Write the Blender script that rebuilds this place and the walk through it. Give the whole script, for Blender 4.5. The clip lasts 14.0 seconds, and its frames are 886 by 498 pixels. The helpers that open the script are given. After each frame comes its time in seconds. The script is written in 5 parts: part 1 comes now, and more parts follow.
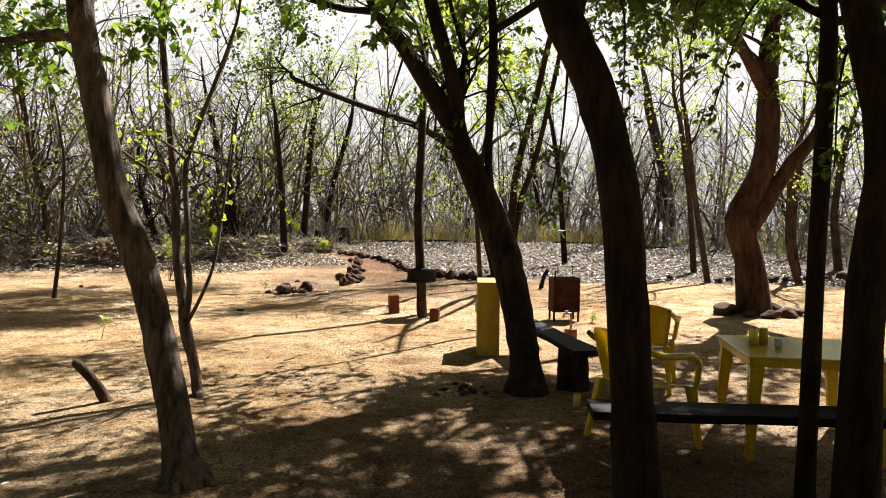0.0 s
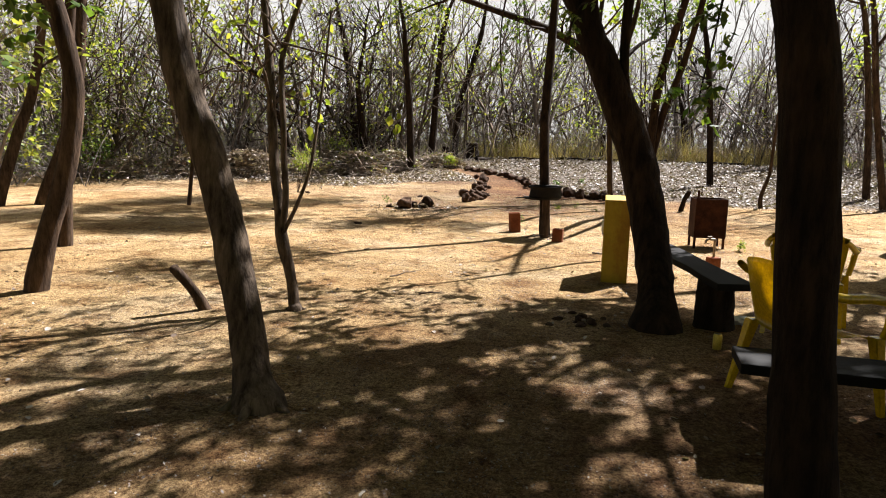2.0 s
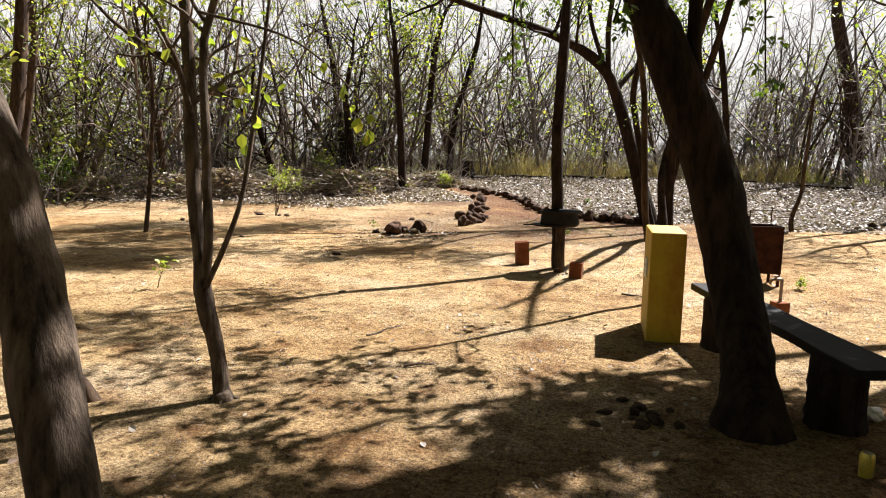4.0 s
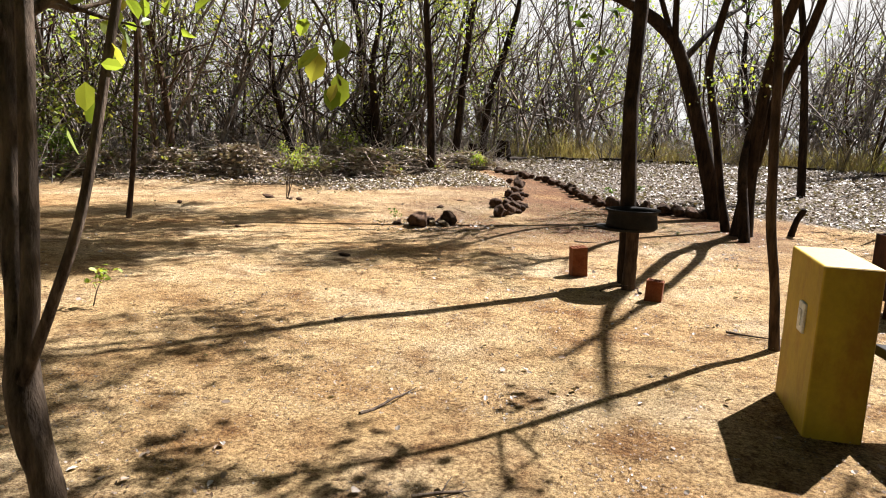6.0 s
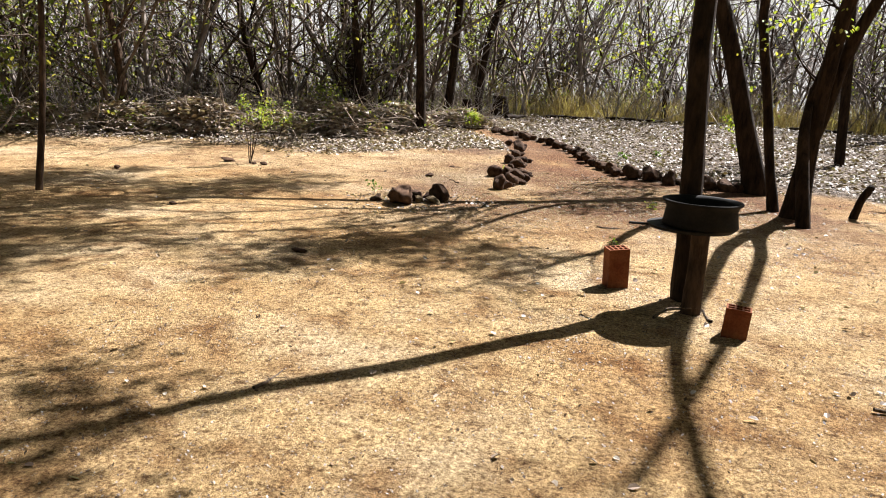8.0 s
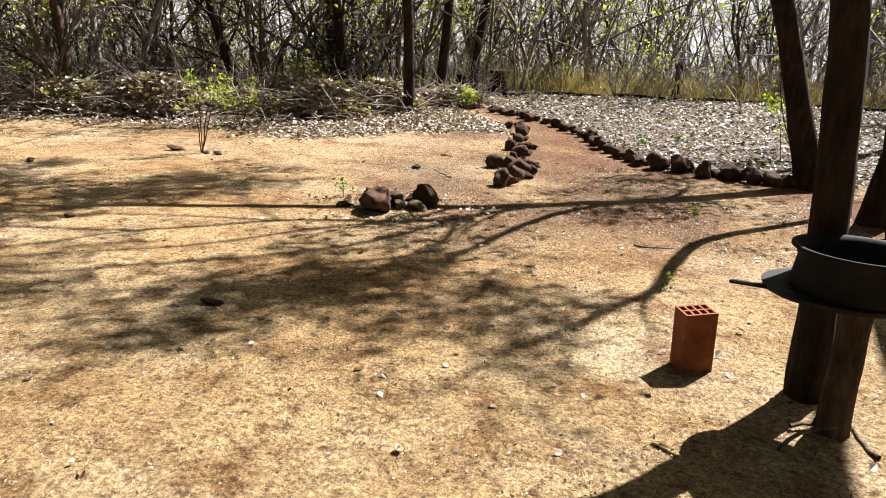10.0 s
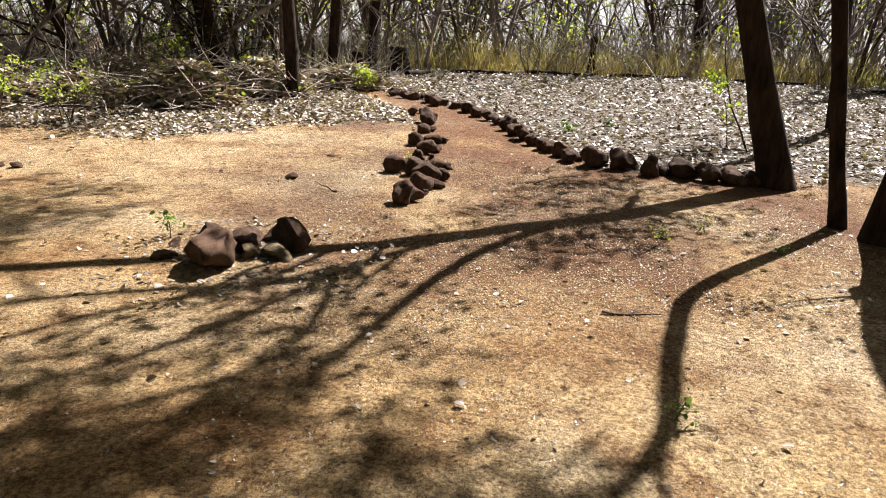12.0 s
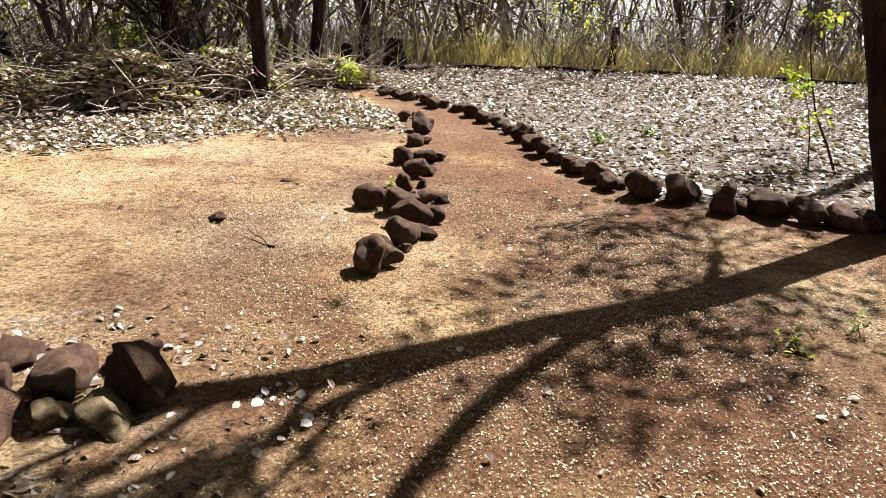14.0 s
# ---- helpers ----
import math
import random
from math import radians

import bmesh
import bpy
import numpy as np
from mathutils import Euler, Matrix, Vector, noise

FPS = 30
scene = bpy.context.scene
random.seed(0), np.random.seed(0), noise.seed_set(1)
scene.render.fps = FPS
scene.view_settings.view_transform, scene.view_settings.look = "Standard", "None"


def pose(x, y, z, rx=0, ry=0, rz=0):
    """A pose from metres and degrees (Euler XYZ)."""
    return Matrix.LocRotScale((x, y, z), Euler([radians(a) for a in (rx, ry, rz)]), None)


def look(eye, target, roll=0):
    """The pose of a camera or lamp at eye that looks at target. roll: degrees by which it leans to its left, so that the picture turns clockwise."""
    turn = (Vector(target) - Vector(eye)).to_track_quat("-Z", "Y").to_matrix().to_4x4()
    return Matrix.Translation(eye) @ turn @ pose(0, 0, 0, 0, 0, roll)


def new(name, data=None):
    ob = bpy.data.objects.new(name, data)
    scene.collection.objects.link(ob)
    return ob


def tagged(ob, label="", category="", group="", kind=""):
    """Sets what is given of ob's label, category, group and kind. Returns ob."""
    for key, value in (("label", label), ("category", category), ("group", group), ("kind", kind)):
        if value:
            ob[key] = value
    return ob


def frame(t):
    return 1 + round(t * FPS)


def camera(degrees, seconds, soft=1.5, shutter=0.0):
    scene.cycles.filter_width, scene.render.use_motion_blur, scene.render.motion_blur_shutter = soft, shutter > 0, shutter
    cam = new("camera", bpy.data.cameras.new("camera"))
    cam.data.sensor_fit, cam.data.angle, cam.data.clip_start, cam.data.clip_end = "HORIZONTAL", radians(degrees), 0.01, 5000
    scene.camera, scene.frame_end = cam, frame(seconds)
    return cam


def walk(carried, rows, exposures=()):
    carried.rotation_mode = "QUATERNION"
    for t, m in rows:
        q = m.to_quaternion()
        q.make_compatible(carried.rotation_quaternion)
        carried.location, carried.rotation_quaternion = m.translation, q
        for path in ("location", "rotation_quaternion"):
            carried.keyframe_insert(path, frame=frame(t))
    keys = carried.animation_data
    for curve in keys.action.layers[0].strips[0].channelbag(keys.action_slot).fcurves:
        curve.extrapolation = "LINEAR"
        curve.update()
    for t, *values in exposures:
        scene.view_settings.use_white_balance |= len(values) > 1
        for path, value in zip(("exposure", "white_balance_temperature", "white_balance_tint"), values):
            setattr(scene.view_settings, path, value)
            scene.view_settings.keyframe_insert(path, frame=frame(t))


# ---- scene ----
cam = camera(67.1, 14.0, soft=1.0)
PATH = [
    (0, (0.068, 0.491, 1.577), (0.093, 2.49, 1.5), 0.6),
    (0.5, (0.015, 0.502, 1.574), (-0.173, 2.491, 1.485), -0.1),
    (1, (0.128, 0.611, 1.516), (-0.29, 2.563, 1.391), 1.0),
    (1.5, (0.226, 0.839, 1.449), (-0.263, 2.749, 1.114), 0.4),
    (2, (0.191, 1.247, 1.457), (-0.167, 3.188, 1.135), 1.3),
    (2.5, (0.128, 1.64, 1.438), (-0.296, 3.578, 1.184), 0.2),
    (3, (0.104, 2.125, 1.427), (-0.331, 4.052, 1.111), -0.3),
    (3.2, (0.056, 2.307, 1.428), (-0.333, 4.257, 1.219), -0.2),
    (5.3, (-0.355, 4.194, 1.431), (-0.647, 6.133, 1.034), 2.4),
    (5.5, (-0.396, 4.425, 1.403), (-0.658, 6.367, 1.005), 2.8),
    (6, (-0.531, 4.921, 1.433), (-0.958, 6.846, 1.099), 2.1),
    (6.5, (-0.655, 5.414, 1.449), (-0.966, 7.349, 1.05), 3.1),
    (7, (-0.735, 5.956, 1.449), (-1.087, 7.881, 1.033), 2.9),
    (7.5, (-0.82, 6.428, 1.399), (-1.192, 8.359, 1.033), 3.2),
    (8, (-0.956, 6.886, 1.438), (-1.345, 8.792, 0.977), 2.8),
    (8.2, (-0.958, 7.09, 1.417), (-1.389, 8.987, 0.951), 1.8),
    (10.3, (-1.353, 9.124, 1.424), (-1.685, 11.022, 0.888), 3.3),
    (10.5, (-1.381, 9.336, 1.488), (-1.638, 11.248, 0.961), 2.5),
    (11, (-1.4, 9.876, 1.447), (-1.756, 11.803, 1.046), -2.4),
    (11.5, (-1.446, 10.444, 1.373), (-1.795, 12.347, 0.865), -0.2),
    (12, (-1.468, 11.006, 1.429), (-1.575, 12.916, 0.846), 2.1),
    (12.5, (-1.421, 11.599, 1.405), (-1.456, 13.518, 0.842), 2.7),
    (13, (-1.532, 12.133, 1.378), (-1.721, 14.046, 0.824), 4.4),
    (13.5, (-1.579, 12.702, 1.352), (-1.646, 14.632, 0.834), 3.1),
    (14, (-1.528, 13.276, 1.361), (-1.645, 15.181, 0.763), 2.4),
]
walk(cam, [(t, look(eye, target, roll)) for t, eye, target, roll in PATH], [(0, 2.0), (1.5, 1.88), (3.2, 2.0), (8, 2.0), (11, 2.15), (12.5, 2.12), (14, 2.35)])

# world: clear sky, high sun ahead and to the right
SUN_AZ, SUN_EL = math.atan2(0.57, 0.82), radians(49)
world = bpy.data.worlds.new("sky")
scene.world = world
world.use_nodes = True
wn = world.node_tree.nodes
sky = wn.new("ShaderNodeTexSky")
sky.sky_type, sky.sun_disc = "NISHITA", False
sky.sun_elevation, sky.sun_rotation = SUN_EL, SUN_AZ
sky.air_density, sky.dust_density = 0.12, 1.0
world.node_tree.links.new(sky.outputs[0], wn["Background"].inputs[0])
wn["Background"].inputs[1].default_value = 0.05
sun = new("sun", bpy.data.lights.new("sun", "SUN"))
sun.data.energy, sun.data.angle, sun.data.color = 5.0, radians(0.55), (1.0, 0.98, 0.985)
to_sun = Vector((math.sin(SUN_AZ) * math.cos(SUN_EL), math.cos(SUN_AZ) * math.cos(SUN_EL), math.sin(SUN_EL)))
sun.matrix_world = look(to_sun * 60, (0, 0, 0))


# ---- materials ----
def material(name, rough=0.8, metal=0.0):
    m = bpy.data.materials.new(name)
    m.use_nodes = True
    nt = m.node_tree
    b = nt.nodes["Principled BSDF"]
    b.inputs["Roughness"].default_value, b.inputs["Metallic"].default_value = rough, metal
    b.inputs["Specular IOR Level"].default_value = 0.10 if rough >= 0.75 else 0.4
    return m, nt, b


def texnoise(nt, scale, detail=4.0, rough=0.55, coords="Object", stretch=None):
    tc = nt.nodes.new("ShaderNodeTexCoord")
    n = nt.nodes.new("ShaderNodeTexNoise")
    n.inputs["Scale"].default_value, n.inputs["Detail"].default_value, n.inputs["Roughness"].default_value = scale, detail, rough
    src = tc.outputs[coords]
    if stretch:
        mp = nt.nodes.new("ShaderNodeMapping")
        mp.inputs["Scale"].default_value = stretch
        nt.links.new(src, mp.inputs[0])
        src = mp.outputs[0]
    nt.links.new(src, n.inputs["Vector"])
    return n.outputs["Fac"]


def ramp(nt, fac, stops):
    r = nt.nodes.new("ShaderNodeValToRGB")
    el = r.color_ramp.elements
    while len(el) < len(stops):
        el.new(0.5)
    for e, (p, c) in zip(el, stops):
        e.position, e.color = p, (*c, 1)
    nt.links.new(fac, r.inputs[0])
    return r.outputs[0]


def mixcol(nt, fac, a, b, mode="MIX"):
    m = nt.nodes.new("ShaderNodeMix")
    m.data_type, m.blend_type = "RGBA", mode
    for sock, v in ((m.inputs[0], fac), (m.inputs[6], a), (m.inputs[7], b)):
        if isinstance(v, (int, float)):
            sock.default_value = v
        elif isinstance(v, tuple):
            sock.default_value = (*v, 1)
        else:
            nt.links.new(v, sock)
    return m.outputs[2]


def bump(nt, b, height, strength, dist):
    n = nt.nodes.new("ShaderNodeBump")
    n.inputs["Strength"].default_value, n.inputs["Distance"].default_value = strength, dist
    nt.links.new(height, n.inputs["Height"])
    nt.links.new(n.outputs[0], b.inputs["Normal"])


def two_tone(name, dark, light, scale, rough=0.8, metal=0.0, fine=None, relief=0.4, dist=0.01, stretch=None, vary=0.25):
    """Colour varied at two scales with fine relief, and a little from object to object."""
    m, nt, b = material(name, rough, metal)
    big = texnoise(nt, scale, stretch=stretch)
    small = texnoise(nt, fine or scale * 9, 6, 0.65, stretch=stretch)
    col = ramp(nt, big, [(0.32, dark), (0.68, light)])
    grain = ramp(nt, small, [(0.3, (0.6, 0.6, 0.6)), (0.7, (1.25, 1.25, 1.25))])
    col = mixcol(nt, 0.8, col, grain, "MULTIPLY")
    info = nt.nodes.new("ShaderNodeObjectInfo")
    tone = ramp(nt, info.outputs["Random"], [(0, (1 - vary,) * 3), (1, (1 + vary,) * 3)])
    col = mixcol(nt, 1.0, col, tone, "MULTIPLY")
    nt.links.new(col, b.inputs["Base Color"])
    bump(nt, b, small, relief, dist)
    return m


def bark(name, dark, light, scale=6.0):
    m, nt, b = material(name, 0.9)
    fissure = texnoise(nt, scale * 3, 7, 0.7, stretch=(1, 1, 0.22))
    patch = texnoise(nt, scale * 0.35, 3)
    col = ramp(nt, fissure, [(0.35, dark), (0.62, light)])
    lichen = ramp(nt, patch, [(0.42, (0.75, 0.75, 0.75)), (0.66, (1.35, 1.33, 1.28))])
    nt.links.new(mixcol(nt, 1.0, col, lichen, "MULTIPLY"), b.inputs["Base Color"])
    bump(nt, b, fissure, 0.9, 0.03)
    return m


def leaf_material(name, stops, through_light=0.45):
    m = bpy.data.materials.new(name)
    m.use_nodes = True
    nt = m.node_tree
    out, b = nt.nodes["Material Output"], nt.nodes["Principled BSDF"]
    b.inputs["Roughness"].default_value = 0.5
    b.inputs["Specular IOR Level"].default_value = 0.3
    geo = nt.nodes.new("ShaderNodeNewGeometry")
    col = ramp(nt, geo.outputs["Random Per Island"], stops)
    nt.links.new(col, b.inputs["Base Color"])
    if through_light:
        tl = nt.nodes.new("ShaderNodeBsdfTranslucent")
        warm = mixcol(nt, 1.0, col, (1.5, 1.5, 0.6), "MULTIPLY")
        nt.links.new(warm, tl.inputs[0])
        mx = nt.nodes.new("ShaderNodeMixShader")
        mx.inputs[0].default_value = through_light
        nt.links.new(b.outputs[0], mx.inputs[1])
        nt.links.new(tl.outputs[0], mx.inputs[2])
        nt.links.new(mx.outputs[0], out.inputs[0])
    return m


def ground_material():
    m, nt, b = material("sandy_earth", 0.95)
    grit = texnoise(nt, 42, 9, 0.94)
    pebble = texnoise(nt, 13, 5, 0.7)
    patch = texnoise(nt, 0.55, 5, 0.6)
    blotch = texnoise(nt, 2.4, 6, 0.65)
    sand = ramp(nt, patch, [(0.3, (0.30, 0.175, 0.072)), (0.5, (0.40, 0.280, 0.143)), (0.72, (0.475, 0.375, 0.245))])
    sand = mixcol(nt, 1.0, sand, ramp(nt, blotch, [(0.34, (0.52, 0.42, 0.34)), (0.52, (1.0, 1.0, 1.0)), (0.7, (1.12, 1.12, 1.1))]), "MULTIPLY")
    # red of the path earth, and of the shade painted under the trees
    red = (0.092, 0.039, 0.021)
    litter = ramp(nt, pebble, [(0.35, (0.045, 0.033, 0.026)), (0.6, (0.165, 0.135, 0.112)), (0.75, (0.30, 0.265, 0.235))])
    a_red, a_lit = nt.nodes.new("ShaderNodeAttribute"), nt.nodes.new("ShaderNodeAttribute")
    a_red.attribute_name, a_lit.attribute_name = "red_earth_and_shade", "leaf_cover"
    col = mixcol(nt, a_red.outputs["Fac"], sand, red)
    col = mixcol(nt, a_lit.outputs["Fac"], col, litter)
    speck = ramp(nt, grit, [(0.43, (0.28, 0.175, 0.115)), (0.51, (0.97, 0.95, 0.92)), (0.58, (1.95, 1.93, 1.85))])
    col = mixcol(nt, 0.92, col, speck, "MULTIPLY")
    crumbs = ramp(nt, pebble, [(0.36, (0.36, 0.29, 0.24)), (0.45, (0.97, 0.97, 0.96)), (0.64, (1.22, 1.21, 1.2))])
    col = mixcol(nt, 0.85, col, crumbs, "MULTIPLY")
    nt.links.new(col, b.inputs["Base Color"])
    both = nt.nodes.new("ShaderNodeMath")
    both.operation = "ADD"
    nt.links.new(grit, both.inputs[0])
    nt.links.new(pebble, both.inputs[1])
    bump(nt, b, both.outputs[0], 1.0, 0.045)
    return m


def stained_plaster():
    m, nt, b = material("yellow_plaster", 0.6)
    paint = ramp(nt, texnoise(nt, 1.8, 4), [(0.3, (0.36, 0.235, 0.008)), (0.7, (0.44, 0.30, 0.014))])
    stain = ramp(nt, texnoise(nt, 3.5, 7, 0.7, stretch=(1, 1, 0.45)), [(0.46, (1, 1, 1)), (0.62, (0.72, 0.48, 0.35))])
    col = mixcol(nt, 0.8, paint, stain, "MULTIPLY")
    trowel = texnoise(nt, 26, 6, 0.6)
    nt.links.new(mixcol(nt, 0.5, col, ramp(nt, trowel, [(0.3, (0.75, 0.75, 0.75)), (0.7, (1.15, 1.15, 1.15))]), "MULTIPLY"), b.inputs["Base Color"])
    bump(nt, b, trowel, 0.3, 0.006)
    return m


M_GROUND = ground_material()
M_DARK_CRUMB = leaf_material("dark_crumb", [(0.0, (0.03, 0.018, 0.010)), (0.7, (0.09, 0.05, 0.025)), (1.0, (0.16, 0.10, 0.05))], 0)
M_BARK_GREY = bark("grey_bark", (0.030, 0.021, 0.015), (0.150, 0.110, 0.080), 7.0)
M_BARK_BROWN = bark("brown_bark", (0.022, 0.014, 0.010), (0.090, 0.058, 0.038))
M_BARK_DARK = bark("dark_bark", (0.0075, 0.005, 0.0035), (0.034, 0.021, 0.013))
M_BARK_RED = bark("reddish_bark", (0.021, 0.009, 0.005), (0.070, 0.039, 0.024), 4.0)
M_TWIG = bark("twig_bark", (0.125, 0.10, 0.08), (0.40, 0.335, 0.28), 3.0)
M_STEM = bark("woods_bark", (0.056, 0.050, 0.047), (0.295, 0.256, 0.232), 2.0)
M_STEM_BROWN = bark("brown_woods_bark", (0.036, 0.028, 0.023), (0.165, 0.128, 0.100), 2.5)
M_LEAF = leaf_material("green_leaf", [(0.0, (0.04, 0.075, 0.016)), (0.6, (0.085, 0.14, 0.03)), (1.0, (0.18, 0.23, 0.05))])
M_LEAF_YELLOW = leaf_material("young_leaf", [(0.0, (0.13, 0.19, 0.035)), (0.7, (0.25, 0.30, 0.06)), (1.0, (0.38, 0.34, 0.09))])
M_LEAF_OLIVE = leaf_material("olive_leaf", [(0.0, (0.06, 0.08, 0.02)), (0.6, (0.15, 0.18, 0.045)), (1.0, (0.28, 0.26, 0.08))], 0.5)
M_DRY_PALE = leaf_material("pale_dry_leaf", [(0.0, (0.10, 0.065, 0.045)), (0.4, (0.27, 0.195, 0.145)), (0.8, (0.42, 0.35, 0.285)), (1.0, (0.52, 0.47, 0.42))], 0.1)
M_DRY = leaf_material("dry_leaf", [(0.0, (0.051, 0.030, 0.018)), (0.45, (0.145, 0.104, 0.076)), (0.8, (0.25, 0.212, 0.178)), (1.0, (0.32, 0.29, 0.26))], 0.1)
M_STRAW = leaf_material("dry_straw", [(0.0, (0.145, 0.092, 0.043)), (0.6, (0.31, 0.245, 0.135)), (1.0, (0.46, 0.40, 0.25))], 0.25)
M_STONE = two_tone("ironstone", (0.030, 0.016, 0.010), (0.104, 0.060, 0.037), 5, 0.9, relief=0.9, dist=0.02)
M_STONE_PALE = two_tone("pale_stone", (0.07, 0.045, 0.025), (0.24, 0.18, 0.10), 4, 0.9, relief=0.8, dist=0.02)
M_CLAY = two_tone("fired_clay", (0.125, 0.036, 0.015), (0.215, 0.076, 0.033), 7, 0.85, relief=0.4, dist=0.004)
M_PLASTER = stained_plaster()
M_PLASTIC = two_tone("yellow_plastic", (0.475, 0.317, 0.003), (0.533, 0.374, 0.006), 3, 0.22, fine=60, relief=0.05, dist=0.002, vary=0.05)
M_PLANK = two_tone("weathered_plank", (0.006, 0.005, 0.005), (0.019, 0.018, 0.017), 3, 0.76, fine=14, relief=0.5, dist=0.006, stretch=(0.12, 1, 1))
M_LOG = bark("log_bark", (0.011, 0.007, 0.005), (0.040, 0.027, 0.018), 5)
M_IRON = two_tone("rusty_iron", (0.021, 0.008, 0.005), (0.078, 0.027, 0.013), 6, 0.75, 0.35, relief=0.5, dist=0.004)
M_BLACK_IRON = two_tone("sooty_iron", (0.006, 0.006, 0.006), (0.019, 0.016, 0.014), 8, 0.75, 0.0, relief=0.4, dist=0.003)
M_WHITE = two_tone("white_plastic", (0.496, 0.488, 0.456), (0.600, 0.592, 0.560), 8, 0.45, fine=40, relief=0.1, dist=0.002)
M_CAN = two_tone("printed_tin", (0.496, 0.378, 0.046), (0.612, 0.504, 0.108), 14, 0.35, 0.3, relief=0.05, dist=0.001)
M_PIPE = two_tone("dull_metal_pipe", (0.10, 0.07, 0.05), (0.25, 0.2, 0.16), 20, 0.5, 0.6, relief=0.2, dist=0.002)


# ---- building helpers ----
def part(name, bm, mat, parent=None, label="", smooth=False):
    """One bmesh (or a finished mesh) as one mesh object, under its parent."""
    if isinstance(bm, bpy.types.Mesh):
        me = bm
    else:
        me = bpy.data.meshes.new(name)
        bm.to_mesh(me)
        bm.free()
    if mat and not me.materials:
        me.materials.append(mat)
    if smooth:
        me.polygons.foreach_set("use_smooth", [True] * len(me.polygons))
    ob = new(name, me)
    if parent:
        ob.parent = parent
    return tagged(ob, label=label)


def thing(name, m, label, category, group="", kind=""):
    ob = new(name)
    ob.empty_display_size = 0.1
    ob.matrix_world = m
    return tagged(ob, label, category, group, kind)


def mesh_from(name, verts, faces, mat, smooth=True):
    me = bpy.data.meshes.new(name)
    verts, faces = np.asarray(verts, np.float32), np.asarray(faces, np.int32)
    me.vertices.add(len(verts))
    me.vertices.foreach_set("co", verts.ravel())
    n, k = faces.shape
    me.loops.add(n * k)
    me.loops.foreach_set("vertex_index", faces.ravel())
    me.polygons.add(n)
    me.polygons.foreach_set("loop_start", np.arange(0, n * k, k, dtype=np.int32))
    me.update(calc_edges=True)
    me.polygons.foreach_set("use_smooth", np.full(n, smooth))
    me.materials.append(mat)
    return me


def box(bm, size, at=(0, 0, 0), rot=(0, 0, 0), bevel=0.0, segs=2):
    """A box with softened edges; at is its middle, rot in degrees."""
    m = pose(*at, *rot) @ Matrix.Diagonal((*size, 1))
    made = bmesh.ops.create_cube(bm, size=1, matrix=m)["verts"]
    if bevel:
        edges = list({e for v in made for e in v.link_edges})
        bmesh.ops.bevel(bm, geom=edges, offset=bevel, segments=segs, affect="EDGES", profile=0.6)
    return bm


def cyl(bm, r1, r2, depth, at=(0, 0, 0), rot=(0, 0, 0), sides=24, caps=True):
    bmesh.ops.create_cone(bm, cap_ends=caps, segments=sides, radius1=r1, radius2=r2, depth=depth, matrix=pose(*at, *rot))
    return bm


def smooth_line(pts, per=4):
    """Catmull-Rom through rows of x, y, z, r."""
    p = np.array(pts, float)
    p = np.vstack([2 * p[0] - p[1], p, 2 * p[-1] - p[-2]])
    out = []
    for i in range(1, len(p) - 2):
        for s in np.linspace(0, 1, per, endpoint=False):
            a, b, c, d = p[i - 1 : i + 3]
            out.append(0.5 * (2 * b + (c - a) * s + (2 * a - 5 * b + 4 * c - d) * s**2 + (3 * b - a - 3 * c + d) * s**3))
    out.append(p[-2])
    return np.array(out)


def tubes(lines, sides=6, rough=0.0, rng=None):
    """Vertices and quads of tapered tubes along rows of x, y, z, r."""
    verts, faces, base = [], [], 0
    ang = np.linspace(0, 2 * np.pi, sides, endpoint=False)
    ring = np.stack([np.cos(ang), np.sin(ang)], 1)
    for line in lines:
        line = np.asarray(line, float)
        p, r = line[:, :3], line[:, 3]
        t = np.gradient(p, axis=0)
        t /= np.linalg.norm(t, axis=1, keepdims=True) + 1e-9
        ref = np.array([1.0, 0.13, 0.07]) if abs(t[0, 0]) < 0.8 else np.array([0.1, 1.0, 0.05])
        u = np.cross(t, ref)
        u /= np.linalg.norm(u, axis=1, keepdims=True) + 1e-9
        v = np.cross(t, u)
        rad = r[:, None] * np.ones(sides)
        if rough and rng is not None:
            lobes = rng.normal(0, 1, sides)
            rad = rad * (1 + rough * 0.5 * lobes + rough * rng.normal(0, 1, rad.shape))
        ringed = p[:, None] + rad[..., None] * (ring[None, :, :1] * u[:, None] + ring[None, :, 1:] * v[:, None])
        n = len(p)
        verts.append(ringed.reshape(-1, 3))
        i, j = np.meshgrid(np.arange(n - 1), np.arange(sides), indexing="ij")
        a, b = base + i * sides + j, base + i * sides + (j + 1) % sides
        faces.append(np.stack([a, b, b + sides, a + sides], -1).reshape(-1, 4))
        base += n * sides
    return np.vstack(verts), np.vstack(faces)


def branch(rng, start, way, length, r, steps=5, wobble=0.22, lift=0.10):
    """A wandering, tapering shoot as rows of x, y, z, r."""
    p, d = np.array(start, float), np.array(way, float)
    d /= np.linalg.norm(d)
    rows = [(*p, r)]
    for k in range(steps):
        d = d + rng.normal(0, wobble, 3) + np.array([0, 0, lift])
        d /= np.linalg.norm(d)
        p = p + d * length / steps
        rows.append((*p, r * (1 - 0.78 * (k + 1) / steps)))
    return np.array(rows)


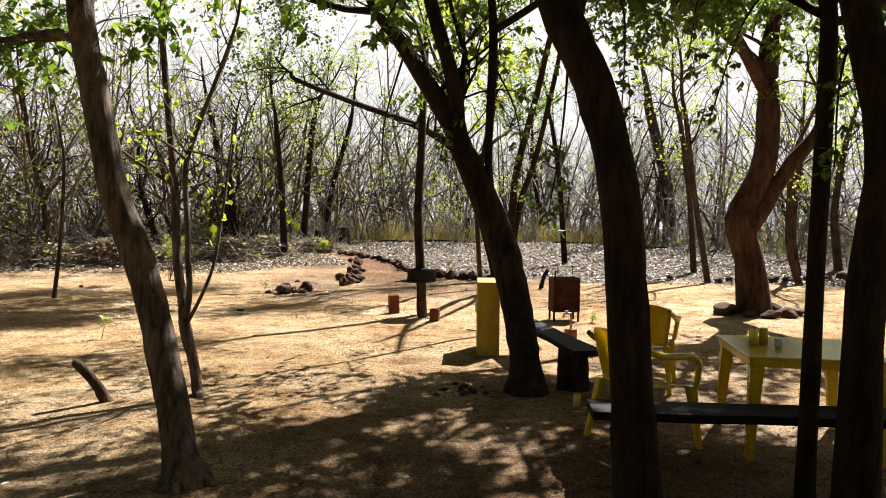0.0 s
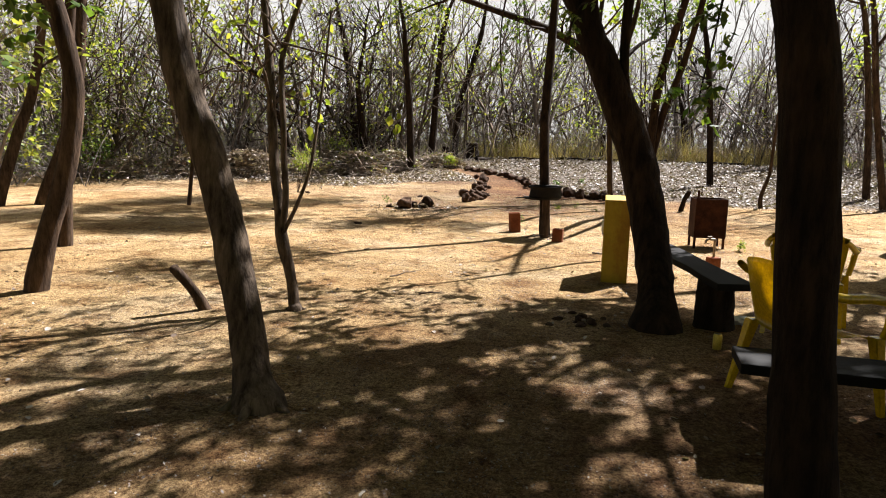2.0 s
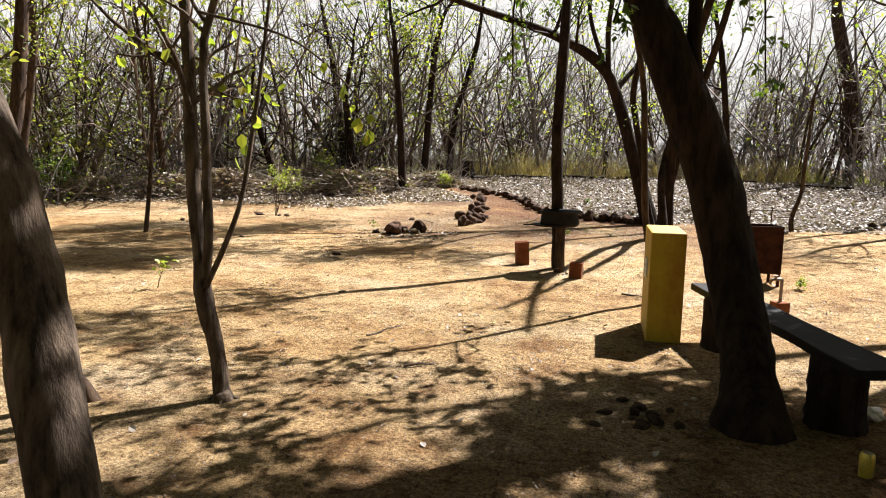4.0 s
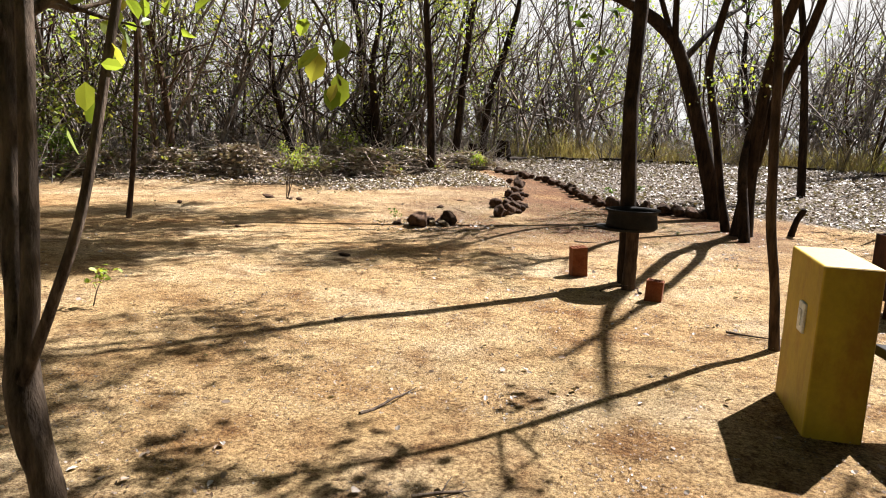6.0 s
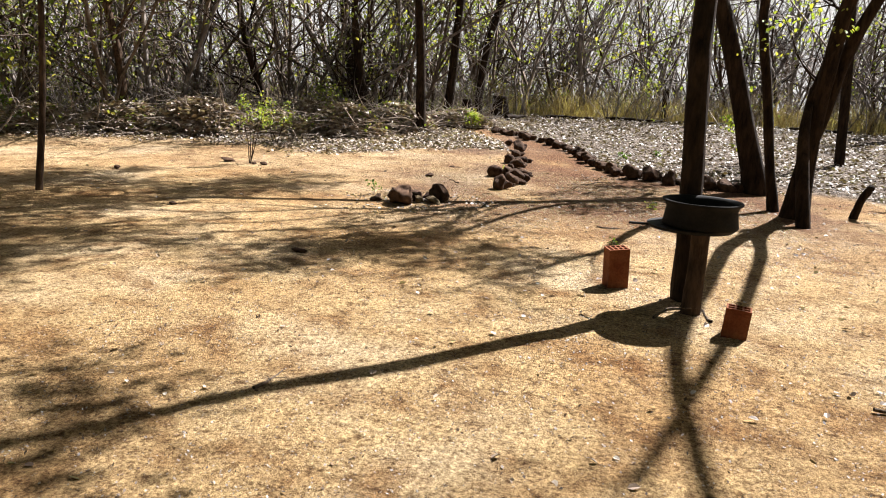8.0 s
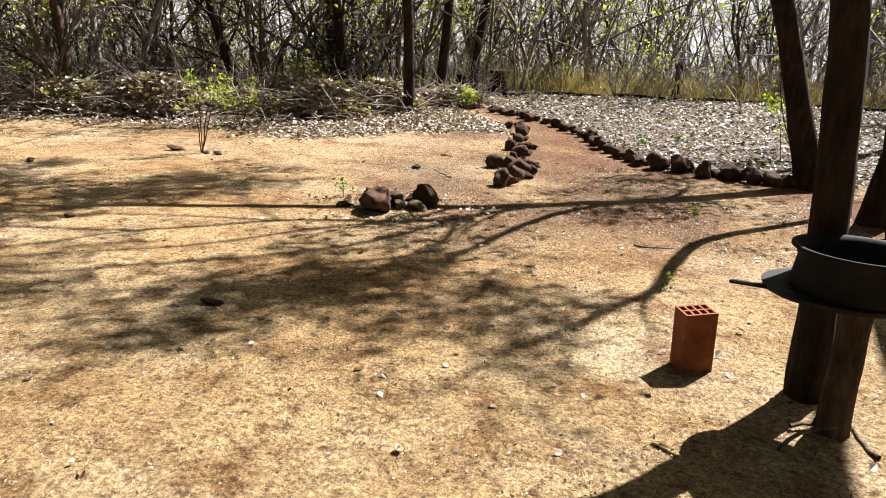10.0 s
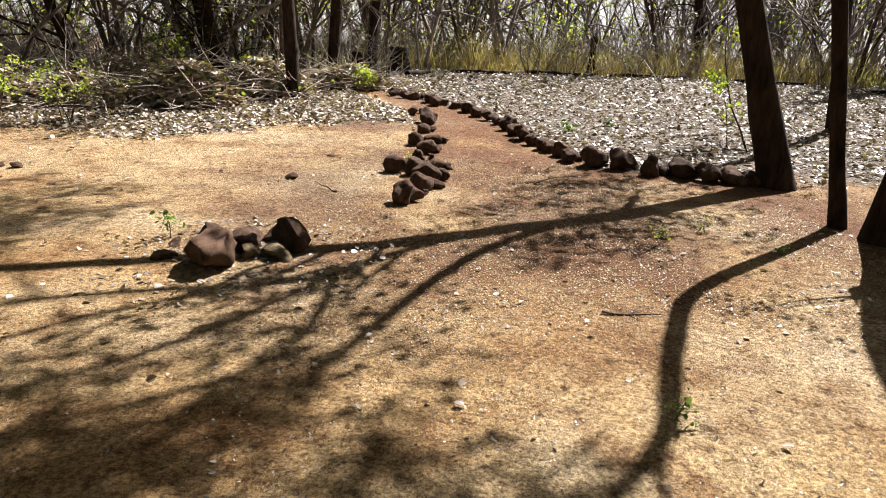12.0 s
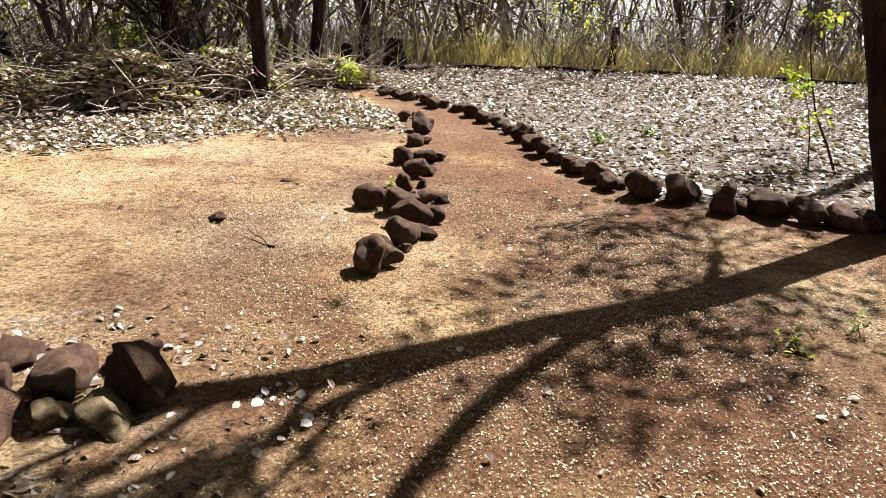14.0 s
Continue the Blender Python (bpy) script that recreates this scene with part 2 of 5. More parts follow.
def ramify(rng, stem, count, length, depth, lo=0.3, lift=0.10, wobble=0.22):
    """Side shoots of a stem, and theirs in turn. Returns all lines, and the tips where leaves sit."""
    lines, tips = [], []
    n = len(stem)
    for _ in range(count):
        f = rng.uniform(lo, 0.98) * (n - 1)
        k = min(int(f), n - 2)
        at = stem[k] + (stem[k + 1] - stem[k]) * (f - k)
        along = stem[k + 1][:3] - stem[k][:3]
        along = along / (np.linalg.norm(along) + 1e-9)
        out = rng.normal(0, 1, 3)
        out -= along * (out @ along)
        out /= np.linalg.norm(out) + 1e-9
        way = along * rng.uniform(0.35, 0.9) + out * 0.8
        ln = length * rng.uniform(0.55, 1.15) * (1.1 - 0.5 * f / (n - 1))
        shoot = branch(rng, at[:3], way, ln, min(at[3] * 0.6, 0.02 + ln * 0.012), 5 if depth > 1 else 4, wobble, lift)
        lines.append(shoot)
        if depth > 1:
            more, t = ramify(rng, shoot, max(3, int(count * 0.55)), length * 0.5, depth - 1, 0.25, lift, wobble)
            lines += more
            tips += t
        else:
            tips += [shoot[-1][:3], shoot[-2][:3], shoot[-3][:3]]
    return lines, tips


LEAF = np.array([(0, 0, 0), (0.32, 0.28, 0.06), (0.30, 0.72, 0.05), (0, 1.0, -0.06), (-0.30, 0.72, 0.05), (-0.32, 0.28, 0.06)])


def leaves(rng, at, size, droop=0.5, spread=1.0, flat=False):
    """One pointed, folded leaf at each place: vertices and quads."""
    n = len(at)
    yaw = rng.uniform(0, 2 * np.pi, n)
    pitch = rng.normal(-droop, 0.45 * spread, n) if not flat else rng.normal(0, 0.30, n)
    roll = rng.normal(0, 0.7 if not flat else 0.45, n)
    s = size * rng.uniform(0.6, 1.25, n)
    cy, sy, cp, sp, cr, sr = np.cos(yaw), np.sin(yaw), np.cos(pitch), np.sin(pitch), np.cos(roll), np.sin(roll)
    fwd = np.stack([-sy * cp, cy * cp, sp], 1)
    right0, up0 = np.stack([cy, sy, 0 * cy], 1), np.stack([sy * sp, -cy * sp, cp], 1)
    right, up = right0 * cr[:, None] + up0 * sr[:, None], up0 * cr[:, None] - right0 * sr[:, None]
    shape = LEAF[None] * s[:, None, None]
    width = rng.uniform(0.7, 1.25, n)[:, None, None]
    v = np.asarray(at)[:, None] + shape[..., :1] * width * right[:, None] + shape[..., 1:2] * fwd[:, None] + shape[..., 2:] * rng.uniform(0.3, 2.2, n)[:, None, None] * up[:, None]
    b = (np.arange(n) * 6)[:, None]
    f = np.stack([b + [0, 1, 2, 3], b + [0, 3, 4, 5]], 1).reshape(-1, 4)
    return v.reshape(-1, 3), f


def pinnate(rng, at, size, pairs=5):
    """Drooping feather leaves: leaflets in pairs along a stalk."""
    spots, n = [], len(at)
    yaw, dip = rng.uniform(0, 2 * np.pi, n), rng.uniform(0.2, 1.1, n)
    d = np.stack([np.cos(yaw) * np.cos(dip), np.sin(yaw) * np.cos(dip), -np.sin(dip)], 1)
    side = np.stack([-np.sin(yaw), np.cos(yaw), 0 * yaw], 1)
    for k in range(pairs):
        mid = np.asarray(at) + d * (size * 0.45 * (k + 1))
        spots += [mid + side * size * 0.12, mid - side * size * 0.12]
    at = np.vstack(spots)
    n = len(at)
    a, dip2, ln = rng.uniform(0, 2 * np.pi, n), rng.normal(0.6, 0.4, n), size * rng.uniform(0.6, 1.25, n)
    along = np.stack([np.cos(a) * np.cos(dip2), np.sin(a) * np.cos(dip2), -np.sin(dip2)], 1) * ln[:, None]
    wide = np.stack([-np.sin(a), np.cos(a), rng.normal(0, 0.5, n)], 1) * (ln * rng.uniform(0.2, 0.34, n))[:, None]
    v = np.stack([at, at + along * 0.42 + wide, at + along, at + along * 0.42 - wide], 1)
    return v.reshape(-1, 3), np.arange(4 * n).reshape(-1, 4)


def rise(y):
    """The yard is level; the litter behind it climbs gently."""
    s = np.clip((np.asarray(y, float) - 18.4) / 12.0, 0, None)
    return 0.70 * np.where(s < 1, s * s * (3 - 2 * s) * 0.35 + s * 0.65, 1 + 0.25 * np.tanh((s - 1) * 0.6))


def chips(rng, at, size):
    """One small crooked quad at each place."""
    n = len(at)
    a, s = rng.uniform(0, 6.28, n), size * rng.uniform(.4, 1.4, n)
    u = np.stack([np.cos(a), np.sin(a), rng.normal(0, .35, n)], 1) * s[:, None]
    w = np.stack([-np.sin(a), np.cos(a), rng.normal(0, .35, n)], 1) * (s * rng.uniform(.3, .7, n))[:, None]
    v = np.stack([at - u * .5, at + w * .5, at + u * .5, at - w * .5], 1)
    return v.reshape(-1, 3), np.arange(4 * n).reshape(-1, 4)


# ---- ground ----
def spaced(lo, hi, step, far):
    mid = np.arange(lo, hi + step / 2, step)
    grow = step * np.cumsum(1.35 ** np.arange(1, 40))
    grow = np.append(grow[grow < far], far)
    return np.concatenate([lo - grow[::-1], mid, hi + grow])


ROW_LINE = [(1.9, 18.9), (0.9, 19.0), (-0.1, 19.3), (-0.6, 20.3), (-1.05, 21.6), (-1.65, 23.1), (-2.5, 24.3), (-3.2, 24.9), (-5.5, 28.0)]
LEFT_LINE = [(-2.2, 17.0), (-2.15, 18.4), (-2.3, 19.8), (-2.45, 21.5), (-2.9, 23.2), (-3.7, 24.6), (-6.3, 28.0)]


def edge_x(line, y):
    ys, xs = [p[1] for p in line], [p[0] for p in line]
    return np.interp(y, ys, xs)


def fuzz(x, y, s, seed=0.0):
    return np.array([noise.fractal((a * s, b * s, seed), 1.0, 2.0, 3) for a, b in zip(x, y)])


def leaf_cover(x, y):
    """1 where dead leaves cover the earth, 0 on the swept yard and the path."""
    f = fuzz(x, y, 0.35, 7.0)
    back_right = np.clip((y - np.where(x > 1.8, 18.6 - 0.10 * (x - 1.8), 18.7) + f * 1.6) / 0.9, 0, 1) * (x > edge_x(ROW_LINE, y) + 0.05)
    back_left = np.clip((y - (20.2 + 0.12 * (x + 4)) + f * 2.4) / 1.6, 0, 1) * (x < edge_x(LEFT_LINE, y) - 0.05)
    sides = np.clip((np.abs(x + 1) - 14 + f * 3) / 2, 0, 1)
    return np.clip(back_right + back_left + sides + np.clip((-4 - y) / 3, 0, 1), 0, 1)


def dusty_fringe(x, y):
    """Paler, dustier earth before the bank of leaves."""
    return 0.30 * np.clip((y - 14.5 + fuzz(x, y, 0.35, 7.0) * 1.5) / 4.0, 0, 1) * (x < edge_x(LEFT_LINE, y) - 0.3)


def build_ground():
    gx, gy = spaced(-13, 13, 0.22, 1500), spaced(-3, 34, 0.22, 1500)
    X, Y = np.meshgrid(gx, gy)
    x, y = X.ravel(), Y.ravel()
    near = (np.abs(x) < 20) & (y > -8) & (y < 40)
    z = rise(y).copy()
    dz = np.zeros(len(x))
    dz[near] = 0.016 * fuzz(x[near], y[near], 1.6) + 0.02 * fuzz(x[near], y[near], 0.35, 3.0)
    z += dz * 0.8
    verts = np.stack([x, y, z], 1)
    nx, ny = len(gx), len(gy)
    i, j = np.meshgrid(np.arange(ny - 1), np.arange(nx - 1), indexing="ij")
    a = (i * nx + j).ravel()
    me = mesh_from("ground", verts, np.stack([a, a + 1, a + nx + 1, a + nx], 1), M_GROUND)
    cover, red = np.ones(len(x)), np.zeros(len(x))
    cover[near] = np.maximum(leaf_cover(x[near], y[near]), dusty_fringe(x[near], y[near]))
    on_path = (x > edge_x(LEFT_LINE, y)) & (x < edge_x(ROW_LINE, y)) & (y > 14)
    swell = np.clip((y - 13.0) / 3.0, 0, 1) * np.clip(1.6 - np.abs(x + 0.4) / 2.9, 0, 1)
    red[near] = np.clip((0.80 + 0.9 * fuzz(x[near], y[near], 0.8, 5.0)) * swell[near] + 0.30 * on_path[near] * (y[near] > 17.5), 0, 0.92)
    # dark red pool under the shade trees: their shade put into the earth's colour
    painted_shade = np.clip(1 - np.hypot(x - 1.2, y - 3.5) / 5.5, 0, 1)
    red[near] = np.clip(red[near] + painted_shade[near] * (0.6 + 0.5 * fuzz(x[near], y[near], 0.9, 9.0)), 0, 0.85)
    deep = np.clip((y - np.interp(x, [-30, -12, -6.5, -3, 5, 11, 30], [20, 23, 29, 33, 34, 29, 22])) / 2, 0, 1)
    cover, red = cover * (1 - 0.3 * deep), np.maximum(red, 0.3 * deep)
    for name, data in (("leaf_cover", cover), ("red_earth_and_shade", red)):
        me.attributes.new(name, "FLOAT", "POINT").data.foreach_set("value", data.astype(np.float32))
    return tagged(new("ground", me), "swept sandy yellow earth with reddish path and leaf litter behind", "ground", kind="structure")


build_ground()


def ground_at(x, y):
    return float(rise(y))


def glowing_backdrop():
    """A glowing wall added all round the place as bright haze low over the far woods."""
    m = bpy.data.materials.new("glowing_haze")
    m.use_nodes = True
    nt = m.node_tree
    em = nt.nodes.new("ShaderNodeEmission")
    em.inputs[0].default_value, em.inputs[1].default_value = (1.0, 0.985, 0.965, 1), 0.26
    nt.links.new(em.outputs[0], nt.nodes["Material Output"].inputs[0])
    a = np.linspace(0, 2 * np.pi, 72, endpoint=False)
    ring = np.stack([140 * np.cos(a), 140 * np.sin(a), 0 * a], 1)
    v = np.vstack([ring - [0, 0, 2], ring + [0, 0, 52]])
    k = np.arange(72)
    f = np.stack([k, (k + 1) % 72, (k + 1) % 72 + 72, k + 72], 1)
    tagged(new("backdrop", mesh_from("backdrop", v, f, m)), "added glowing wall in place of bright white hazy sky low over the far woods", "sky", kind="structure")


glowing_backdrop()


# ---- trees of the yard ----
def tree(name, seed, stems, label, mat, limbs=10, limb_len=1.6, depth=2, leaf=None, leaf_size=0.11, per_tip=3, feather=False, lo=0.55, top=None, sides=12, lift=0.10, category="tree", group="", low_shoots=0, girth=0.8, sprays=(), crown_from=None, roots=0):
    """stems: rows of x, y, z, radius from the foot up. top: metres by which the first stem goes on above them."""
    rng = np.random.default_rng(seed)
    x0, y0 = stems[0][0][:2]
    z0 = ground_at(x0, y0)
    th = thing(name, pose(x0, y0, z0), label, category, group)
    main, limb_lines, tips = [], [], []
    for n, rows in enumerate(stems):
        rows = np.array(rows, float)
        rows[:, 0] -= x0
        rows[:, 1] -= y0
        rows[:, 2] -= z0
        rows[:, 3] *= girth
        up = rows[-1, :3] - rows[-2, :3]
        up = up / np.linalg.norm(up) * 0.75 + np.array([0, 0, 0.45])
        more = top if top is not None else 3.0
        if more:
            grow = branch(rng, rows[-1, :3], up, more, rows[-1, 3] * 0.92, 4, 0.14, 0.06)[1:]
            rows = np.vstack([rows, grow])
        if n == 0 or rows[0, 2] < 0.1:
            foot = rows[0].copy()
            foot[2] -= 0.12
            foot[3] *= 1.35
            rows[0, 3] *= 1.12
            rows = np.vstack([foot, rows])
        line = smooth_line(rows, 4)
        line[:, 3] = np.maximum(line[:, 3], 0.006)
        main.append(line)
        if limbs:
            more_lines, t = ramify(rng, line, limbs, limb_len, depth, lo, lift)
            limb_lines += more_lines
            tips += t
        if low_shoots:
            more_lines, t = ramify(rng, line, low_shoots, 0.5, 1, 0.2, 0.1)
            limb_lines += more_lines
            tips += t[::3]
    r0 = main[0][1][3] * 0.46
    for k in range(roots):
        a, out = 6.283 * (k + rng.uniform(-.25, .25)) / roots, r0 * rng.uniform(1.7, 2.4)
        c, d = np.cos(a), np.sin(a)
        main.append(smooth_line([(c * r0 * .35, d * r0 * .35, r0 * 1.9, r0 * .42), (c * r0 * .85, d * r0 * .85, r0 * .75, r0 * .40), (c * out * .8, d * out * .8, r0 * .12, r0 * .32), (c * out * 1.15, d * out * 1.15, -r0 * .25, r0 * .2)], 4))
    v, f = tubes(main, sides, 0.035, rng)
    part("trunk", mesh_from("trunk", v, f, mat), None, th)
    if limb_lines:
        v, f = tubes(limb_lines, 4 if sides > 8 else 3)
        tagged(part("branchwork", mesh_from("branchwork", v, f, mat), None, th), kind="stuff")
    if leaf and tips:
        tips = np.array(tips)
        if crown_from is not None:
            high = tips[tips[:, 2] > crown_from]
            tips = np.vstack([tips] + [high + rng.normal(0, 0.16, high.shape) for _ in range(1)])
        tips = np.repeat(tips, per_tip, 0) + rng.normal(0, leaf_size * 0.9, (len(tips) * per_tip, 3))
        v, f = pinnate(rng, tips, leaf_size) if feather else leaves(rng, tips, leaf_size)
        tagged(part("crown", mesh_from("crown", v, f, leaf, False), None, th), kind="stuff")
    for spray in sprays:
        line = smooth_line([(a - x0, b - y0, c - z0, r) for a, b, c, r in spray], 6)
        v, f = tubes([line], 5)
        twig = part("twig", mesh_from("twig", v, f, mat), None, th)
        if feather:
            at = line[len(line) // 2 :, :3].repeat(2, 0)
            v, f = pinnate(rng, at + rng.normal(0, 0.04, at.shape), 0.055, 4)
        else:
            at = line[len(line) // 2 :, :3]
            v, f = leaves(rng, at + rng.normal(0, 0.03, at.shape), 0.07, 1.2)
        tagged(part("leaf_spray", mesh_from("leaf_spray", v, f, leaf or M_LEAF, False), None, twig), kind="stuff")
    return th


tree("leaning_tree", 11, [[(-1.43, 4.50, 0, .165), (-1.47, 4.53, .12, .128), (-1.525, 4.60, .35, .118), (-1.62, 4.66, .70, .114), (-1.72, 4.72, 1.05, .110), (-1.83, 4.74, 1.40, .112), (-1.955, 4.745, 1.75, .104), (-2.035, 4.77, 2.10, .102), (-2.115, 4.78, 2.5, .098), (-2.22, 4.85, 3.0, .095)]],
     "grey-brown leaning tree trunk growing from bare sandy yard", M_BARK_GREY, 9, 2.2, 3, M_LEAF, 0.10, 2, True, 0.62, girth=0.86, roots=5)
tree("forked_sapling", 12, [[(-2.045, 6.47, 0, .068), (-2.06, 6.49, .06, .055), (-2.105, 6.52, .31, .052), (-2.175, 6.53, .58, .060), (-2.228, 6.59, .85, .050), (-2.295, 6.655, 1.2, .048), (-2.325, 6.695, 1.6, .045), (-2.37, 6.77, 2.0, .042), (-2.435, 6.84, 2.5, .038), (-2.55, 6.95, 3.4, .033)],
                            [(-2.18, 6.54, .66, .034), (-2.15, 6.55, .95, .031), (-2.18, 6.60, 1.25, .030), (-2.20, 6.64, 1.6, .029), (-2.24, 6.71, 2.0, .027), (-2.19, 6.75, 2.3, .025), (-1.85, 6.85, 3.3, .018)]],
     "slender crooked forked sapling with sparse young leaves", M_BARK_GREY, 8, 1.0, 2, M_LEAF_YELLOW, 0.07, 2, False, 0.45, 1.5, 9, girth=0.9, roots=4, sprays=[[(-2.13, 6.47, 2.2, .010), (-1.6, 6.52, 2.05, .007), (-1.25, 6.57, 1.75, .004), (-1.18, 6.57, 1.55, .003)], [(-2.15, 6.50, .66, .019), (-2.01, 6.48, .92, .017), (-1.91, 6.50, 1.2, .015), (-1.865, 6.57, 1.6, .014), (-1.83, 6.635, 2.0, .012), (-1.79, 6.70, 2.5, .009)]])
tree("dark_leaning_tree", 13, [[(.945, 6.70, 0, .30), (.95, 6.82, .2, .245), (.935, 6.95, .42, .235), (.90, 7.09, .70, .235), (.822, 7.20, 1.1, .24), (.703, 7.25, 1.5, .235), (.536, 7.25, 1.9, .22), (.344, 7.23, 2.3, .19), (.18, 7.23, 2.65, .165), (-.27, 7.27, 3.35, .115), (-.60, 7.3, 3.85, .10)],
                               [(.30, 7.18, 2.45, .14), (.22, 7.2, 3.05, .115), (.0, 7.22, 3.8, .108)],
                               [(.66, 7.15, 1.7, .07), (.60, 7.25, 2.2, .065), (.63, 7.25, 3.1, .075), (.63, 7.25, 3.6, .07)],
                               [(.63, 7.25, 3.5, .06), (1.9, 7.4, 4.3, .05), (3.5, 7.9, 4.9, .035)]],
     "thick dark leaning tree with forked trunk beside a plank bench", M_BARK_DARK, 6, 2.3, 3, M_LEAF, 0.10, 1, True, 0.5, 2.8, 14, girth=0.63, sprays=[[(.63, 7.25, 3.2, .012), (.85, 6.95, 2.6, .007), (.9, 6.8, 1.85, .004)], [(.3, 7.15, 2.6, .012), (.2, 6.8, 2.5, .007), (.1, 6.7, 2.15, .004)], [(-.25, 7.27, 3.3, .014), (-.5, 7.8, 2.6, .008), (-.56, 8.6, 1.95, .004)]])
tree("shade_tree", 14, [[(1.10, 3.72, 0, .15), (1.06, 3.74, .565, .137), (1.02, 3.76, 1.155, .13), (.97, 3.78, 1.77, .123), (.846, 3.82, 2.27, .121), (.667, 3.88, 2.70, .118)],
                        [(.72, 3.86, 2.6, .09), (1.2, 4.8, 3.9, .07), (2.0, 6.2, 4.6, .05)], [(.68, 3.88, 2.7, .08), (1.4, 5.0, 4.6, .06), (3.0, 5.8, 5.6, .04)],
                        # two limbs added out of view overhead, to keep sky light off the foreground
                        [(.68, 3.88, 2.75, .08), (.2, 2.7, 4.0, .06), (-.5, 1.0, 4.8, .04)], [(.67, 3.88, 2.8, .07), (1.7, 2.6, 4.2, .06), (2.4, 1.0, 4.9, .04)]],
     "dark upright tree trunk in front of the plank bench", M_BARK_DARK, 7, 2.1, 3, M_LEAF, 0.11, 2, True, 0.45, 1.6, 14, sprays=[[(.75, 3.9, 2.7, .010), (.75, 4.1, 2.1, .006), (.70, 4.2, 1.65, .003)], [(.5, 3.9, 3.0, .012), (.0, 4.0, 2.9, .007), (-.25, 4.05, 2.55, .004)], [(.9, 3.8, 2.9, .010), (1.1, 4.2, 2.7, .006), (1.15, 4.4, 2.2, .003)]])
tree("slender_tree", 15, [[(2.215, 4.26, 0, .066), (2.25, 4.27, 1.55, .060), (2.28, 4.28, 2.5, .060), (2.30, 4.32, 2.83, .058)],
                          [(2.30, 4.32, 2.8, .055), (2.8, 5.6, 3.9, .045), (2.9, 7.2, 4.4, .035), (3.0, 8.7, 4.7, .025)], [(2.30, 4.32, 2.85, .05), (3.6, 5.0, 4.0, .04), (5.0, 6.2, 4.6, .03)]],
     "slender dark tree trunk beside the yellow table", M_BARK_DARK, 14, 2.1, 3, M_LEAF, 0.10, 2, True, 0.45, 1.6, 10)
tree("shade_tree", 16, [[(2.274, 3.9, 0, .13), (2.30, 3.9, 1.27, .115), (2.37, 3.9, 2.0, .115), (2.24, 3.95, 2.72, .11)],
                        # the last limb is added out of view, to cut sky light below
                        [(2.25, 3.95, 2.7, .08), (3.4, 4.4, 3.6, .06), (4.8, 4.8, 4.4, .04)], [(2.24, 3.95, 2.75, .08), (2.8, 5.6, 4.4, .06), (4.2, 7.6, 5.4, .04)], [(2.24, 3.95, 2.75, .07), (3.4, 2.8, 4.0, .06), (4.6, 1.4, 4.8, .04)]],
     "dark shaded tree trunk beside the yellow table", M_BARK_DARK, 12, 2.3, 3, M_LEAF, 0.12, 2, True, 0.45, 1.8, 12, sprays=[[(2.2, 4.0, 3.1, .012), (1.9, 4.4, 2.85, .007), (1.7, 4.5, 2.2, .004)], [(2.3, 3.95, 2.9, .012), (2.25, 4.1, 2.4, .007), (2.2, 4.05, 1.9, .004)], [(2.2, 4.0, 3.1, .012), (1.6, 4.2, 3.0, .007), (1.45, 4.2, 2.5, .004)]])
tree("stone_ringed_tree", 17, [[(5.87, 12.47, 0, .34), (5.764, 12.52, .97, .29), (5.622, 12.59, 1.69, .31), (5.934, 12.44, 2.6, .25), (5.993, 12.41, 3.6, .22), (5.97, 12.42, 4.6, .19)],
                               [(5.75, 12.5, 1.55, .20), (5.95, 12.42, 1.9, .17), (6.337, 12.25, 2.69, .15), (6.714, 12.06, 3.26, .13)],
                               [(5.98, 12.42, 3.9, .13), (4.7, 11.3, 4.9, .09), (3.3, 9.9, 5.5, .05)], [(5.97, 12.42, 4.3, .12), (4.3, 12.2, 5.6, .08), (2.8, 11.4, 6.3, .05)]],
     "gnarled reddish-brown tree ringed with brown stones", M_BARK_RED, 9, 2.0, 3, M_LEAF, 0.10, 1, True, 0.5, 2.4, 14, girth=0.85)
tree("post_tree", 18, [[(-.14, 11.98, 0, .085), (-.17, 11.98, .6, .082), (-.21, 12.03, 1.4, .080), (-.22, 12.17, 1.95, .078), (-.19, 12.36, 2.8, .074), (-.17, 12.53, 3.5, .068), (-.14, 12.8, 4.4, .058), (-.10, 13.07, 5.5, .048), (-.07, 13.2, 6.1, .042)]],
     "straight dark tree trunk standing behind the fire bowl", M_BARK_DARK, 10, 1.7, 3, M_LEAF_YELLOW, 0.09, 2, False, 0.62, 1.6, 10, girth=0.98, crown_from=5.2)
